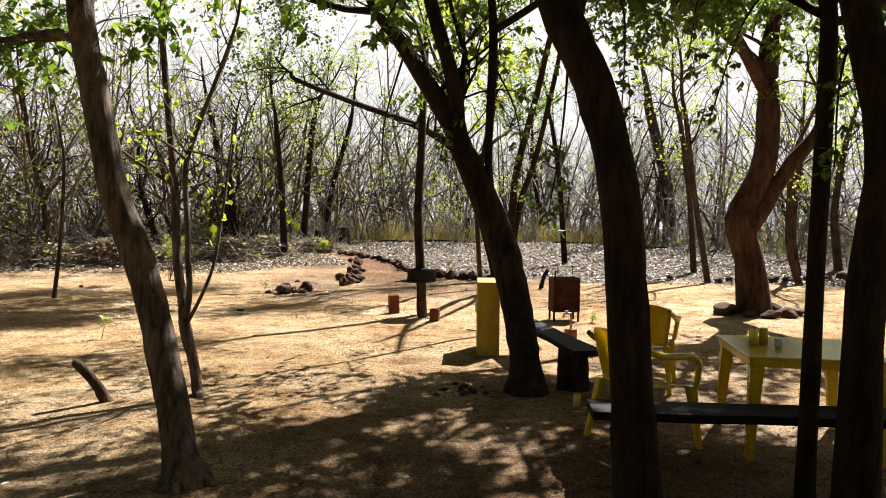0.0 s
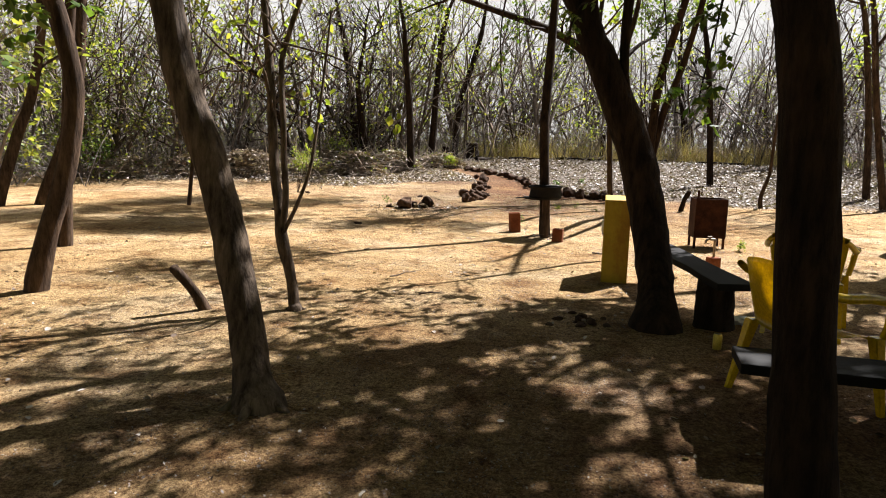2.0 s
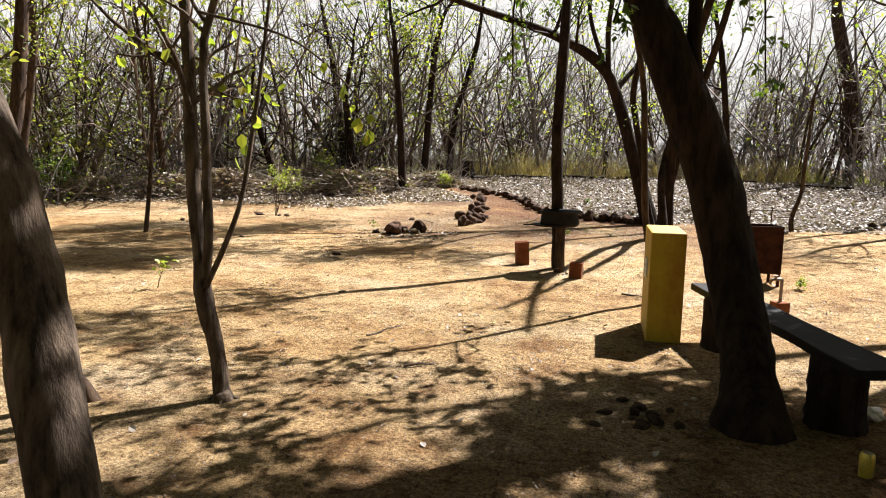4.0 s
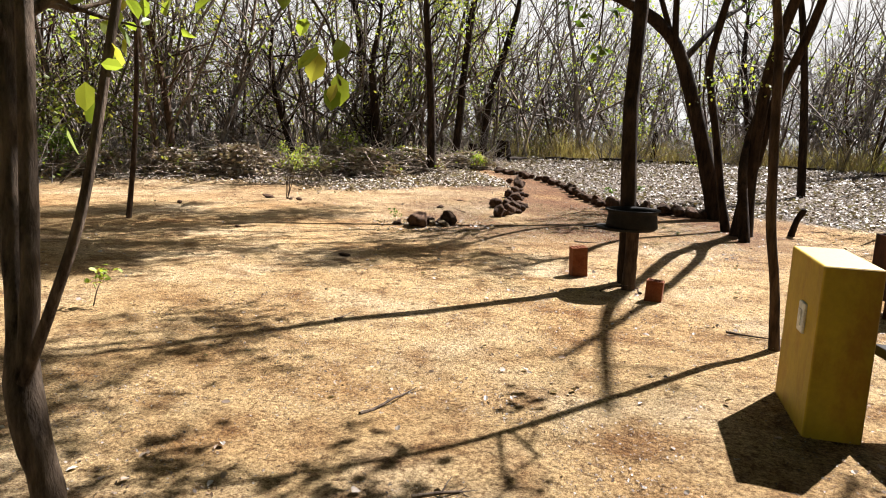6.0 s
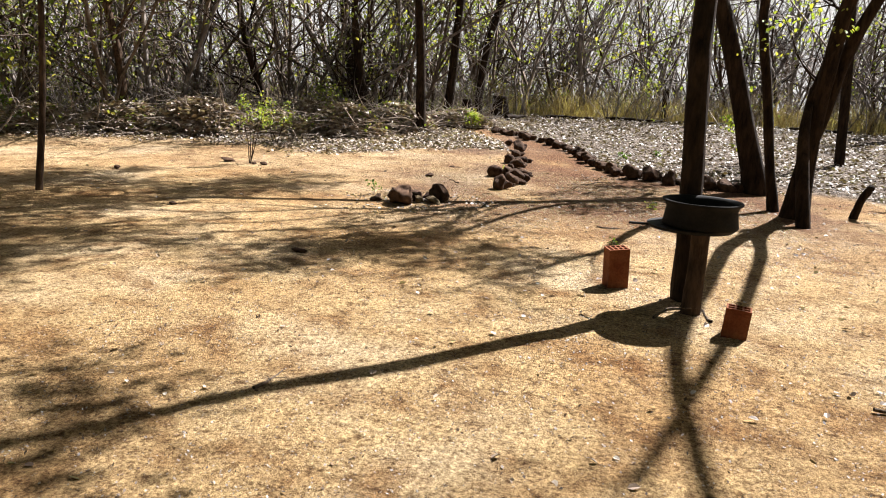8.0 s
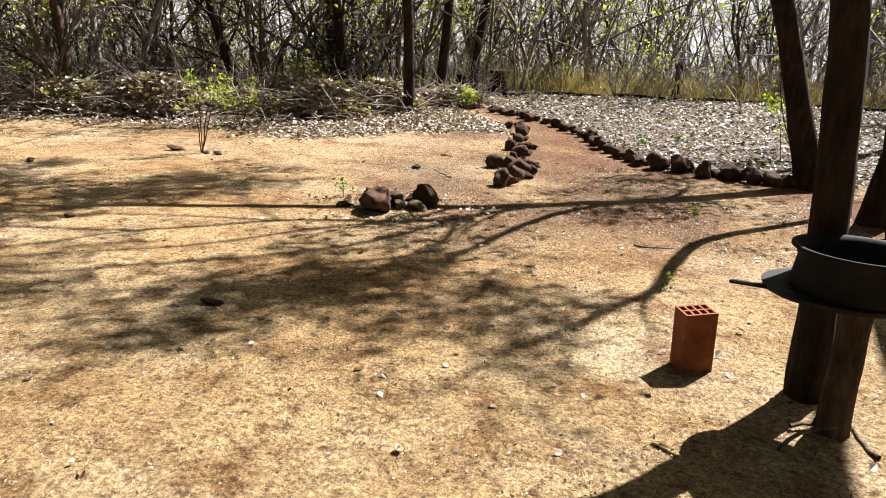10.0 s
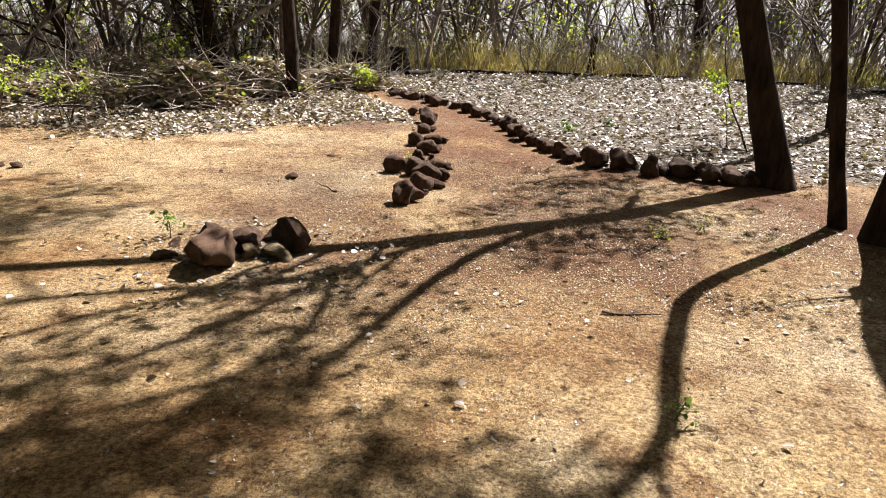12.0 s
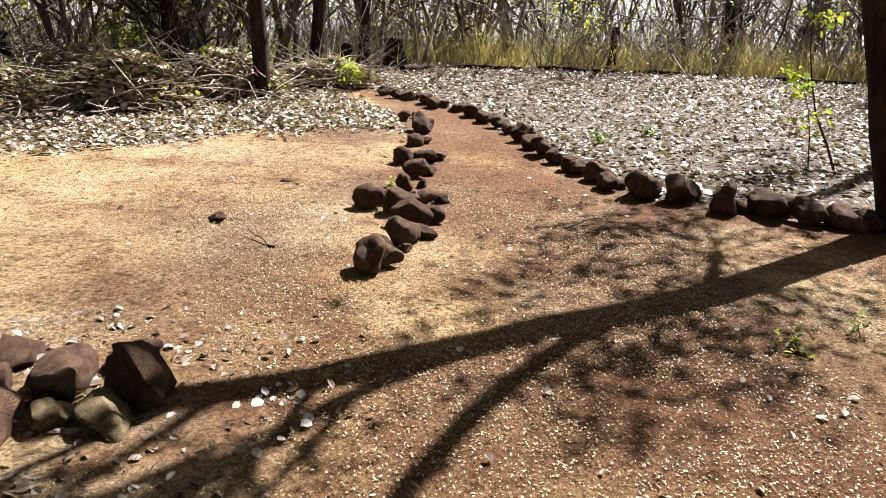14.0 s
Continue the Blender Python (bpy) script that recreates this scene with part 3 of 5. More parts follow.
tree("yard_tree", 19, [[(1.873, 18.752, .02, .245), (1.541, 18.815, 1.15, .20), (1.068, 18.905, 2.7, .17), (.608, 18.99, 3.6, .15), (-.5, 18.5, 4.2, .12), (-2.1, 18.1, 4.7, .09), (-3.5, 17.8, 5.2, .07)],
                       [(.8, 18.95, 3.2, .08), (.75, 18.8, 4.6, .07), (1.0, 18.4, 6.2, .05)], [(.95, 18.93, 3.0, .08), (1.7, 19.8, 3.9, .065), (2.3, 21.0, 4.4, .045)],
                       [(.75, 18.97, 3.4, .07), (.35, 19.0, 4.6, .06), (.2, 18.8, 5.5, .05), (-.7, 18.9, 6.4, .042), (-1.3, 18.6, 7.1, .035), (-2.2, 18.7, 7.6, .028), (-3.0, 18.4, 8.4, .02)], [(.3, 18.95, 5.2, .045), (.0, 18.1, 6.0, .038), (-.7, 17.7, 6.9, .032), (-1.4, 17.4, 7.2, .028), (-2.4, 17.6, 7.9, .022), (-4.1, 17.5, 8.2, .015)],
                       [(.25, 18.9, 5.3, .045), (.65, 18.2, 6.1, .038), (.3, 18.0, 6.9, .032), (.1, 17.8, 7.6, .026), (-.9, 17.8, 8.2, .018)], [(.25, 18.9, 5.3, .04), (-.4, 18.6, 6.2, .034), (-.9, 18.0, 6.6, .03), (-2.0, 17.5, 7.4, .02)], [(-1.2, 18.7, 7.0, .034), (-1.8, 18.0, 7.9, .03), (-2.7, 17.9, 8.5, .024), (-4.4, 17.3, 9.3, .015)], [(-.7, 18.9, 6.4, .03), (-1.6, 19.4, 7.6, .025), (-2.3, 19.3, 8.1, .02), (-3.3, 19.9, 8.6, .013)], [(-1.6, 19.4, 7.6, .025), (-2.2, 20.4, 8.3, .02), (-2.6, 21.6, 8.9, .012)], [(-.7, 18.9, 6.4, .03), (-.6, 20.2, 7.6, .025), (-.9, 21.6, 8.4, .015)]],
     "dark leaning tree at the end of a stone row", M_BARK_DARK, 14, 2.1, 3, M_LEAF, 0.09, 2, False, 0.35, 0.9, 12, crown_from=6.2)
tree("yard_tree", 20, [[(1.70, 16.98, 0, .095), (1.57, 16.95, .6, .082), (1.39, 16.95, 1.6, .08), (1.24, 16.93, 2.3, .078), (1.17, 16.85, 2.8, .076), (1.28, 16.6, 3.6, .07), (1.44, 16.45, 4.3, .062)]],
     "slim dark tree trunk beside the leaning tree", M_BARK_DARK, 5, 2.2, 3, M_LEAF_YELLOW, 0.066, 1, False, 0.6, 2.8, 10)
tree("forked_tree", 21, [[(1.86, 16.55, 0, .21), (1.88, 16.45, .88, .14), (1.90, 16.3, 1.86, .12), (1.98, 16.1, 2.89, .105), (2.34, 15.67, 4.5, .09), (2.65, 15.05, 6.0, .075), (3.5, 14.2, 7.8, .05)],
                         [(1.88, 16.5, .95, .11), (1.95, 16.45, 1.24, .11), (2.12, 16.35, 2.2, .095), (2.42, 16.1, 3.2, .08), (2.75, 15.3, 5.2, .065), (2.9, 14.5, 7.0, .045)],
                         [(1.77, 15.8, 0, .10), (1.70, 16.1, 1.0, .09), (1.78, 16.4, 1.6, .05)]],
     "dark forked tree with several stems", M_BARK_DARK, 4, 1.4, 3, M_LEAF_YELLOW, 0.055, 1, False, 0.40, 0.4, 12)
tree("thin_tree", 22, [[(.829, 10.02, 0, .045), (.786, 10.03, .46, .041), (.719, 10.055, .91, .043), (.675, 10.07, 1.56, .041), (.625, 10.085, 2.25, .038)]],
     "thin crooked young tree behind the yellow pillar", M_BARK_BROWN, 10, 1.7, 3, M_LEAF_YELLOW, 0.09, 2, False, 0.6, 3.4, 9)
tree("yard_tree", 23, [[(-4.614, 6.518, 0, .12), (-4.52, 6.6, .52, .112), (-4.384, 6.714, 1.09, .105), (-4.298, 6.787, 1.82, .102), (-4.366, 6.73, 2.47, .10), (-4.411, 6.69, 2.73, .098)]],
     "curved brown tree trunk on bare sandy ground", M_BARK_BROWN, 9, 1.8, 3, M_LEAF_OLIVE, 0.068, 4, False, 0.5, 2.6, 12)
tree("yard_tree", 24, [[(-6.176, 8.758, 0, .105), (-6.098, 8.82, 1.35, .092), (-5.975, 8.92, 3.21, .078)]],
     "straight brown tree trunk on bare sandy ground", M_BARK_BROWN, 8, 1.6, 3, M_LEAF_OLIVE, 0.068, 4, False, 0.45, 2.5, 10)
tree("yard_tree", 25, [[(-10.265, 13.1, 0, .2), (-9.953, 13.365, 1.165, .17), (-9.736, 13.55, 2.13, .155), (-9.577, 13.687, 4.25, .13)]],
     "leaning brown tree trunk at the yard's edge", M_BARK_BROWN, 10, 1.8, 3, M_LEAF_OLIVE, 0.068, 4, False, 0.35, 2.5, 10)
tree("yard_tree", 26, [[(-10.742, 12.425, 0, .145), (-10.445, 12.7, 1.29, .13), (-10.206, 12.93, 2.22, .12), (-10.015, 13.1, 3.72, .10)]],
     "leaning brown tree trunk at the yard's edge", M_BARK_BROWN, 10, 1.8, 3, M_LEAF_OLIVE, 0.068, 4, False, 0.35, 2.5, 10)
tree("thin_tree", 27, [[(-10.26, 10.92, 0, .06), (-10.146, 11.045, 1.5, .058), (-9.99, 11.2, 2.83, .052), (-9.856, 11.35, 3.83, .046)]],
     "thin straight young tree on sandy ground", M_BARK_GREY, 8, 1.2, 2, M_LEAF_OLIVE, 0.068, 4, False, 0.5, 2, 8)
tree("thin_tree", 28, [[(-7.531, 13.89, 0, .05), (-7.43, 13.97, 1.17, .048), (-7.37, 14.02, 2.69, .042)]],
     "thin straight pole-like young tree on sandy ground", M_BARK_BROWN, 7, 0.9, 2, M_LEAF_YELLOW, 0.11, 2, False, 0.6, 2, 8)

EDGE_TREES = [
    (31, [(-5.25, 24.2, .3, .16), (-5.32, 24.2, 2.4, .14), (-5.5, 24.2, 4.5, .12)]),
    (32, [(-5.3, 27.8, .4, .18), (-5.15, 27.8, 2.7, .16), (-4.95, 27.8, 5.2, .14)]),
    (33, [(-4.75, 30.2, .45, .17), (-4.55, 30.2, 2.8, .15), (-3.8, 30.3, 5.6, .13)]),
    (34, [(5.6, 35.0, .5, .22), (5.45, 35.0, 2.5, .20), (5.1, 35.1, 4.5, .17)]),
    (35, [(4.478, 23.03, .25, .12), (4.3, 23.1, 2.7, .115), (4.06, 23.17, 4.54, .10)]),
    (36, [(-8.2, 27.5, .5, .22), (-8.45, 27.4, 2.7, .19), (-8.7, 27.3, 5.0, .16)]),
    (37, [(-9.856, 24.9, .4, .16), (-10.27, 24.67, 1.95, .14), (-10.49, 24.55, 2.98, .11)]),
    (38, [(-7.6, 26.2, .45, .2), (-7.65, 26.2, 1.9, .19), (-7.8, 26.1, 3.4, .13)]),
    (39, [(11.24, 32.1, .6, .4), (11.07, 32.2, 3.4, .36), (10.3, 32.5, 6.9, .3)]),
    (40, [(7.6, 18.75, 0, .1), (7.24, 18.9, 2.35, .095), (7.0, 19.0, 4.4, .09)]),
    (41, [(8.05, 20.9, .1, .11), (7.88, 20.98, 2.44, .10), (7.6, 21.1, 4.7, .09)]),
    (42, [(9.93, 18.37, 0, .115), (9.67, 18.5, 1.14, .11), (9.69, 18.5, 2.82, .10)]),
    (43, [(10.9, 20.2, .1, .12), (10.7, 20.2, 1.5, .11), (10.9, 20.3, 3.5, .10)]),
    (44, [(13.2, 22.0, .2, .15), (13.0, 22.0, 2.0, .14), (13.3, 22.1, 4.0, .12)]),
    (45, [(-13.5, 17.5, .0, .14), (-13.2, 17.6, 2.0, .13), (-12.8, 17.6, 4.0, .11)]),
    (46, [(-12.0, 21.5, .2, .13), (-12.1, 21.5, 2.0, .12), (-12.5, 21.4, 4.0, .1)]),
]
for seed, rows in EDGE_TREES:
    dead = seed in (36, 37, 38, 34, 39, 46)
    tree("woodland_tree", seed, [rows], "leafless dark tree at the edge of the woods" if dead else "slender dark tree at the edge of the woods with sparse leaves",
         M_BARK_DARK if seed < 39 else M_BARK_BROWN, 15 if dead else 11, 3.0 if dead else 1.9, 3, None if dead else M_LEAF_YELLOW, 0.10, 1, False, 0.12 if dead else 0.3, 3.2, 8, -0.03 if dead else 0.10, group="trees at the edge of the woods")


# ---- the woods round the yard ----
def bare_template(seed, height, stems, shoots, r0, lo=0.18):
    rng = np.random.default_rng(seed)
    lines, tips = [], []
    for _ in range(stems):
        lean = rng.normal(0, 0.24, 2)
        stem = branch(rng, (rng.normal(0, .18), rng.normal(0, .18), -0.1), (lean[0], lean[1], 1), height * rng.uniform(0.75, 1.1), rng.uniform(.6, 1.3) * r0, 6, 0.15, 0.05)
        lines.append(stem)
        more, t = ramify(rng, stem, shoots, height * 0.30, 2, lo, 0.05, 0.3)
        lines += [m[[0, 2, len(m) - 1]] if len(m) < 6 else m[[0, 1, 3, 5]] for m in more]
        tips += t
    v, f = tubes(lines, 3)
    return v, f, np.array(tips)


def thicket_template(seed, height):
    """A tangle of thin stems from the ground up."""
    rng = np.random.default_rng(seed)
    lines, tips = [], []
    for _ in range(15):
        way = (*rng.normal(0, 0.75, 2), 1)
        stem = branch(rng, (*rng.normal(0, .55, 2), -0.05), way, height * rng.uniform(.5, 1.15), rng.uniform(.008, .024), 4, 0.30, -0.04)
        lines.append(stem)
        more, t = ramify(rng, stem, 6, height * .45, 1, .15, 0.0, .35)
        lines += [m[[0, 2, 4]] for m in more]
        tips += t
    v, f = tubes(lines, 3)
    return v, f, np.array(tips)


TALL = [bare_template(100 + k, 6.0 + 0.7 * k, 1 + k % 3, 10, .065, 0.12) for k in range(6)]
POLES = [bare_template(130 + k, 6.5 + 0.6 * k, 2, 5, .05, 0.3) for k in range(5)]
THICKETS = [thicket_template(160 + k, 1.5 + 0.35 * k) for k in range(5)]


def woods(name, seed, places, shapes, leafy, leaf_mat, label, leaf_size=0.13, thick=2, some=(0.15, 0.7), mat=None):
    rng = np.random.default_rng(seed)
    V, F, spots, base = [], [], [], 0
    for x, y in places:
        v, f, tips = shapes[rng.integers(len(shapes))]
        a, s = rng.uniform(0, 6.28), rng.uniform(0.7, 1.25)
        turn = np.array([[np.cos(a), -np.sin(a), 0], [np.sin(a), np.cos(a), 0], [0, 0, 1]]) * s
        at = np.array([x, y, ground_at(x, y)])
        V.append(v @ turn.T + at)
        F.append(f + base)
        base += len(v)
        if rng.random() < leafy:
            few = tips[rng.random(len(tips)) < rng.uniform(*some)]
            spots.append(few @ turn.T + at)
    tagged(new(name, mesh_from(name, np.vstack(V), np.vstack(F), mat or M_STEM)), label, "woods", kind="stuff")
    if spots:
        spots = np.vstack(spots)
        spots = np.repeat(spots, thick, 0) + rng.normal(0, 0.13, (len(spots) * thick, 3))
        v, f = leaves(rng, spots, leaf_size, 0.4)
        tagged(new(name + "_foliage", mesh_from(name + "_foliage", v, f, leaf_mat, False)), "sparse green foliage among bare woodland stems", "foliage", kind="stuff")


def places(seed, n, x0, x1, y0, y1, test):
    rng = np.random.default_rng(seed)
    out = []
    while len(out) < n:
        x, y = rng.uniform(x0, x1), rng.uniform(y0, y1)
        if test(x, y):
            out.append((x, y))
    return out


def woods_edge(x):
    """Where the woods begin behind the yard."""
    return np.interp(x, [-30, -12, -9, -6.5, -4.5, -3, 0, 5, 8, 11, 14, 30], [19, 21, 25, 27, 29.5, 31.5, 32, 32.5, 31, 27, 24, 20])


woods("near_woods", 51, places(61, 105, -28, 28, 19, 44, lambda x, y: woods_edge(x) < y < woods_edge(x) + 10), TALL, 0.30, M_LEAF_YELLOW, "bare dry woodland stems and twigs behind the yard")
woods("right_back_woods", 60, places(70, 55, 2, 24, 31, 46, lambda x, y: y > woods_edge(x) + .5), TALL, 0.25, M_LEAF_OLIVE, "bare dry woodland stems behind the leaf litter")
woods("thicket", 56, places(66, 145, -26, 26, 18, 42, lambda x, y: woods_edge(x) - 0.3 < y < woods_edge(x) + 6), THICKETS, 0.25, M_LEAF_OLIVE, "tangled dry thicket of thin stems at the woods' edge", 0.09, 1, (0.1, 0.5))
woods("dark_stems", 61, places(71, 130, -26, 26, 20, 46, lambda x, y: woods_edge(x) + .5 < y < woods_edge(x) + 14), POLES, 0.35, M_LEAF_YELLOW, "slender dark stems among the paler woods", 0.11, 1, (0.1, 0.4), M_BARK_BROWN)
woods("left_back_woods", 63, places(73, 95, -36, -2, 23, 48, lambda x, y: y > woods_edge(x) + 1 and y > -x * .7), TALL, 0.45, M_LEAF_OLIVE, "dense dark woods behind the brush heaps", 0.12, 2, (0.15, 0.5), M_STEM_BROWN)
woods("olive_woods", 65, places(75, 26, -17, -6, 20, 29, lambda x, y: y > woods_edge(x) - .5), TALL, 1.0, M_LEAF_OLIVE, "olive-leaved young trees at the woods' edge", 0.11, 2, (0.35, 0.8), M_STEM_BROWN)
woods("left_back_thicket", 64, places(74, 80, -32, -3, 22, 42, lambda x, y: y > woods_edge(x) + .3), THICKETS, 0.45, M_LEAF_OLIVE, "tangled brown thicket behind the brush heaps", 0.09, 2, (0.1, 0.5), M_STEM_BROWN)
woods("low_thicket", 62, places(72, 85, -28, 28, 20, 44, lambda x, y: woods_edge(x) + 3 < y < woods_edge(x) + 9), THICKETS, 0.3, M_LEAF_OLIVE, "tangled dark undergrowth deep between the stems", 0.10, 1, (0.1, 0.5), M_STEM_BROWN)
woods("left_woods", 52, places(62, 62, -30, -11.5, 2, 24, lambda x, y: x < -12 - max(0, 14 - y) * 0.15), TALL, 0.9, M_LEAF_OLIVE, "leafy dry woodland on the yard's flank", 0.15, 2, (0.4, 0.9))
woods("left_thicket", 57, places(67, 55, -26, -11.5, 4, 24, lambda x, y: x < -12.5), THICKETS, 0.5, M_LEAF_OLIVE, "tangled dry thicket on the yard's flank", 0.09, 1)
woods("right_woods", 53, places(63, 60, 12.5, 32, 0, 26, lambda x, y: y < woods_edge(x) + 4), TALL, 0.5, M_LEAF, "dry woodland on the yard's far flank", 0.13, 2, (0.2, 0.6))
woods("right_thicket", 58, places(68, 40, 13, 30, 6, 24, lambda x, y: True), THICKETS, 0.3, M_LEAF_OLIVE, "tangled dry thicket on the yard's far flank", 0.09, 1)
woods("far_woods", 54, places(64, 290, -60, 60, 38, 78, lambda x, y: abs(x) < 0.85 * y), POLES, 0.2, M_LEAF_OLIVE, "distant bare woodland stems", 0.2, 1, (0.1, 0.4))
# never in view: dense leaves added behind the entrance to block sky light
woods("rear_sky_blocker", 59, places(69, 80, -16, 16, -7, -2.8, lambda x, y: abs(x) > 1.0 or y < -3.5), POLES, 1.0, M_LEAF, "unseen dense leafy growth added behind the yard's entrance to block sky light", 0.5, 3, (0.7, 1.0))
woods("rear_woods", 55, places(65, 36, -22, 22, -22, -6, lambda x, y: True), TALL, 0.7, M_LEAF_OLIVE, "woodland behind the yard's entrance", 0.14, 2)


# ---- stones ----
def stone_mesh(seed, flat=0.75):
    rng = np.random.default_rng(seed)
    bm = bmesh.new()
    bmesh.ops.create_icosphere(bm, subdivisions=3, radius=0.5)
    cuts = [Vector(rng.normal(0, 1, 3)).normalized() for _ in range(14)]
    reach = rng.uniform(0.26, 0.44, 14)
    for v in bm.verts:
        for c, d in zip(cuts, reach):
            over = v.co.dot(c) - d
            if over > 0:
                v.co -= c * over * 0.97
        v.co += v.co.normalized() * (0.12 * noise.noise(v.co * 3.2 + Vector((seed, 0, 0))) + 0.06 * noise.noise(v.co * 9 + Vector((0, seed, 0))))
        v.co.z *= flat
    low = min(v.co.z for v in bm.verts)
    for v in bm.verts:
        v.co.z -= low
    me = bpy.data.meshes.new("stone")
    bm.to_mesh(me)
    bm.free()
    me.polygons.foreach_set("use_smooth", [True] * len(me.polygons))
    me.materials.append(M_STONE)
    return me


STONES = [stone_mesh(s, 0.62 + 0.06 * (s % 5)) for s in range(8)]
STONES_PALE = [m.copy() for m in STONES[:3]]
for m in STONES_PALE:
    m.materials[0] = M_STONE_PALE


def stone(rng, x, y, w, label, group, z=None, tilt=12, pale=False, tall=1.0):
    ob = new("stone", (STONES_PALE if pale else STONES)[rng.integers(3 if pale else 8)])
    z = ground_at(x, y) - 0.05 * w - 0.008 if z is None else z
    ob.matrix_world = pose(x, y, z, rng.normal(0, tilt), rng.normal(0, tilt), rng.uniform(0, 360)) @ Matrix.Diagonal((w * 1.12, w * rng.uniform(0.8, 1.0), w * tall * rng.uniform(0.85, 1.1), 1))
    return tagged(ob, label, "stone", group)


rng = np.random.default_rng(5)
for x, y, w in [(1.62, 18.78, .28), (1.37, 18.80, .31), (1.1, 18.84, .26), (.84, 19.0, .34), (.52, 19.02, .30), (.24, 19.32, .33), (-.13, 19.42, .36), (-.37, 19.62, .22), (-.45, 19.95, .27), (-.57, 20.22, .22), (-.68, 20.4, .2), (-.80, 20.67, .21), (-.95, 21.0, .27), (-1.03, 21.4, .24), (-1.12, 21.8, .26),
                (-1.26, 22.25, .2), (-1.42, 22.65, .26), (-1.62, 23.0, .24), (-1.85, 23.35, .28), (-2.05, 23.7, .22), (-2.38, 24.0, .26), (-2.60, 24.35, .25), (-2.88, 24.65, .28), (-3.12, 24.8, .27), (-3.4, 25.1, .25)]:
    stone(rng, x, y, w * 1.15, "rough dark brown stone edging the earth path", "stones edging the path", tall=1.15)
    stone(rng, x + .12, y + .10, w * .85, "rough dark brown stone edging the earth path", "stones edging the path", tall=1.0)
for x, y, w in [(-2.25, 17.05, .25), (-2.17, 17.38, .15), (-2.10, 17.70, .24), (-2.06, 18.15, .26), (-2.47, 18.65, .25), (-2.24, 18.55, .26), (-2.02, 18.75, .2), (-2.24, 19.2, .2), (-2.22, 19.7, .23), (-2.43, 20.35, .23), (-2.2, 20.4, .22), (-2.42, 21.2, .2), (-2.5, 22.1, .32), (-2.75, 22.9, .22)]:
    stone(rng, x, y, w * 1.15, "rounded brown stone in a row along the path", "stones along the path", tall=1.25)
    stone(rng, x + .13, y + .14, w * .75, "rounded brown stone in a row along the path", "stones along the path", tall=1.1)
for x, y, w, pale, tall in [(-3.17, 15.03, .38, 0, .95), (-2.84, 15.27, .20, 1, .8), (-3.00, 15.24, .14, 1, 1.1), (-3.57, 15.13, .14, 0, .6), (-3.46, 15.68, .25, 0, .7), (-3.17, 15.58, .27, 0, .9), (-2.95, 15.72, .20, 0, .8), (-3.30, 15.38, .18, 0, 1.1), (-3.08, 15.40, .16, 0, 1.2), (-3.62, 15.45, .12, 0, .6)]:
    stone(rng, x, y, w * 1.2, "pale ochre stone in a heap on the earth" if pale else "dark brown stone in a heap on the earth", "stones of the heap", None, 14, bool(pale), tall)
ob = stone(rng, -2.80, 15.46, .36, "long tilted dark brown stone leaning on the heap", "stones of the heap", None, 4, False, 0.75)
ob.matrix_world = pose(-2.82, 15.48, -0.04, 0, 16, -25) @ Matrix.Diagonal((.46, .26, .42, 1))
for x, y, w in [(5.3, 12.35, .5), (5.45, 12.75, .4), (5.55, 12.05, .3), (5.85, 11.85, .38), (6.2, 11.98, .42), (6.5, 12.25, .36), (6.35, 12.7, .34), (5.95, 12.98, .38)]:
    stone(rng, x, y, w, "brown stone in a ring at the tree's foot", "stones round the tree", tall=0.75)
for x, y, w in [(7.88, 18.7, .27), (8.3, 18.95, .26), (8.9, 19.0, .28), (9.5, 18.95, .4), (10.0, 19.1, .3), (10.6, 19.2, .32), (11.3, 19.5, .3), (11.9, 19.7, .4), (6.79, 19.4, .24)]:
    stone(rng, x, y, w, "brown stone at the edge of the leaf litter", "stones at the yard's edge")
for x, y, w in [(-7.3, 18.0, .22), (-6.75, 17.95, .12), (-6.55, 17.9, .17), (-5.6, 13.76, .11), (-3.32, 12.2, .15), (-3.38, 19.3, .12), (-3.52, 18.02, .17), (-8.2, 16.2, .13)]:
    stone(rng, x, y, w, "small brown stone lying on the sandy yard", "loose stones", tall=0.7)


# ---- yellow pillar with socket ----
def pillar():
    th = thing("pillar", pose(0.735, 8.76, 0, 0, 0, -3), "yellow plastered masonry pillar with white electrical socket plate", "pillar")
    bm = bmesh.new()
    box(bm, (0.27, 0.68, 1.02), (0, 0, 0.37), (0, 0, 0), 0.014, 3)
    part("body", bm, M_PLASTER, th, smooth=False)
    plate = bmesh.new()
    box(plate, (0.02, 0.115, 0.16), (-0.141, -0.08, 0.56), (0, 0, 0), 0.008, 2)
    pl = part("socket_plate", plate, M_WHITE, th, "white plastic socket plate")
    ins = bmesh.new()
    box(ins, (0.008, 0.06, 0.085), (-0.153, -0.08, 0.56), (0, 0, 0), 0.003, 2)
    part("socket", ins, M_WHITE, pl)


pillar()


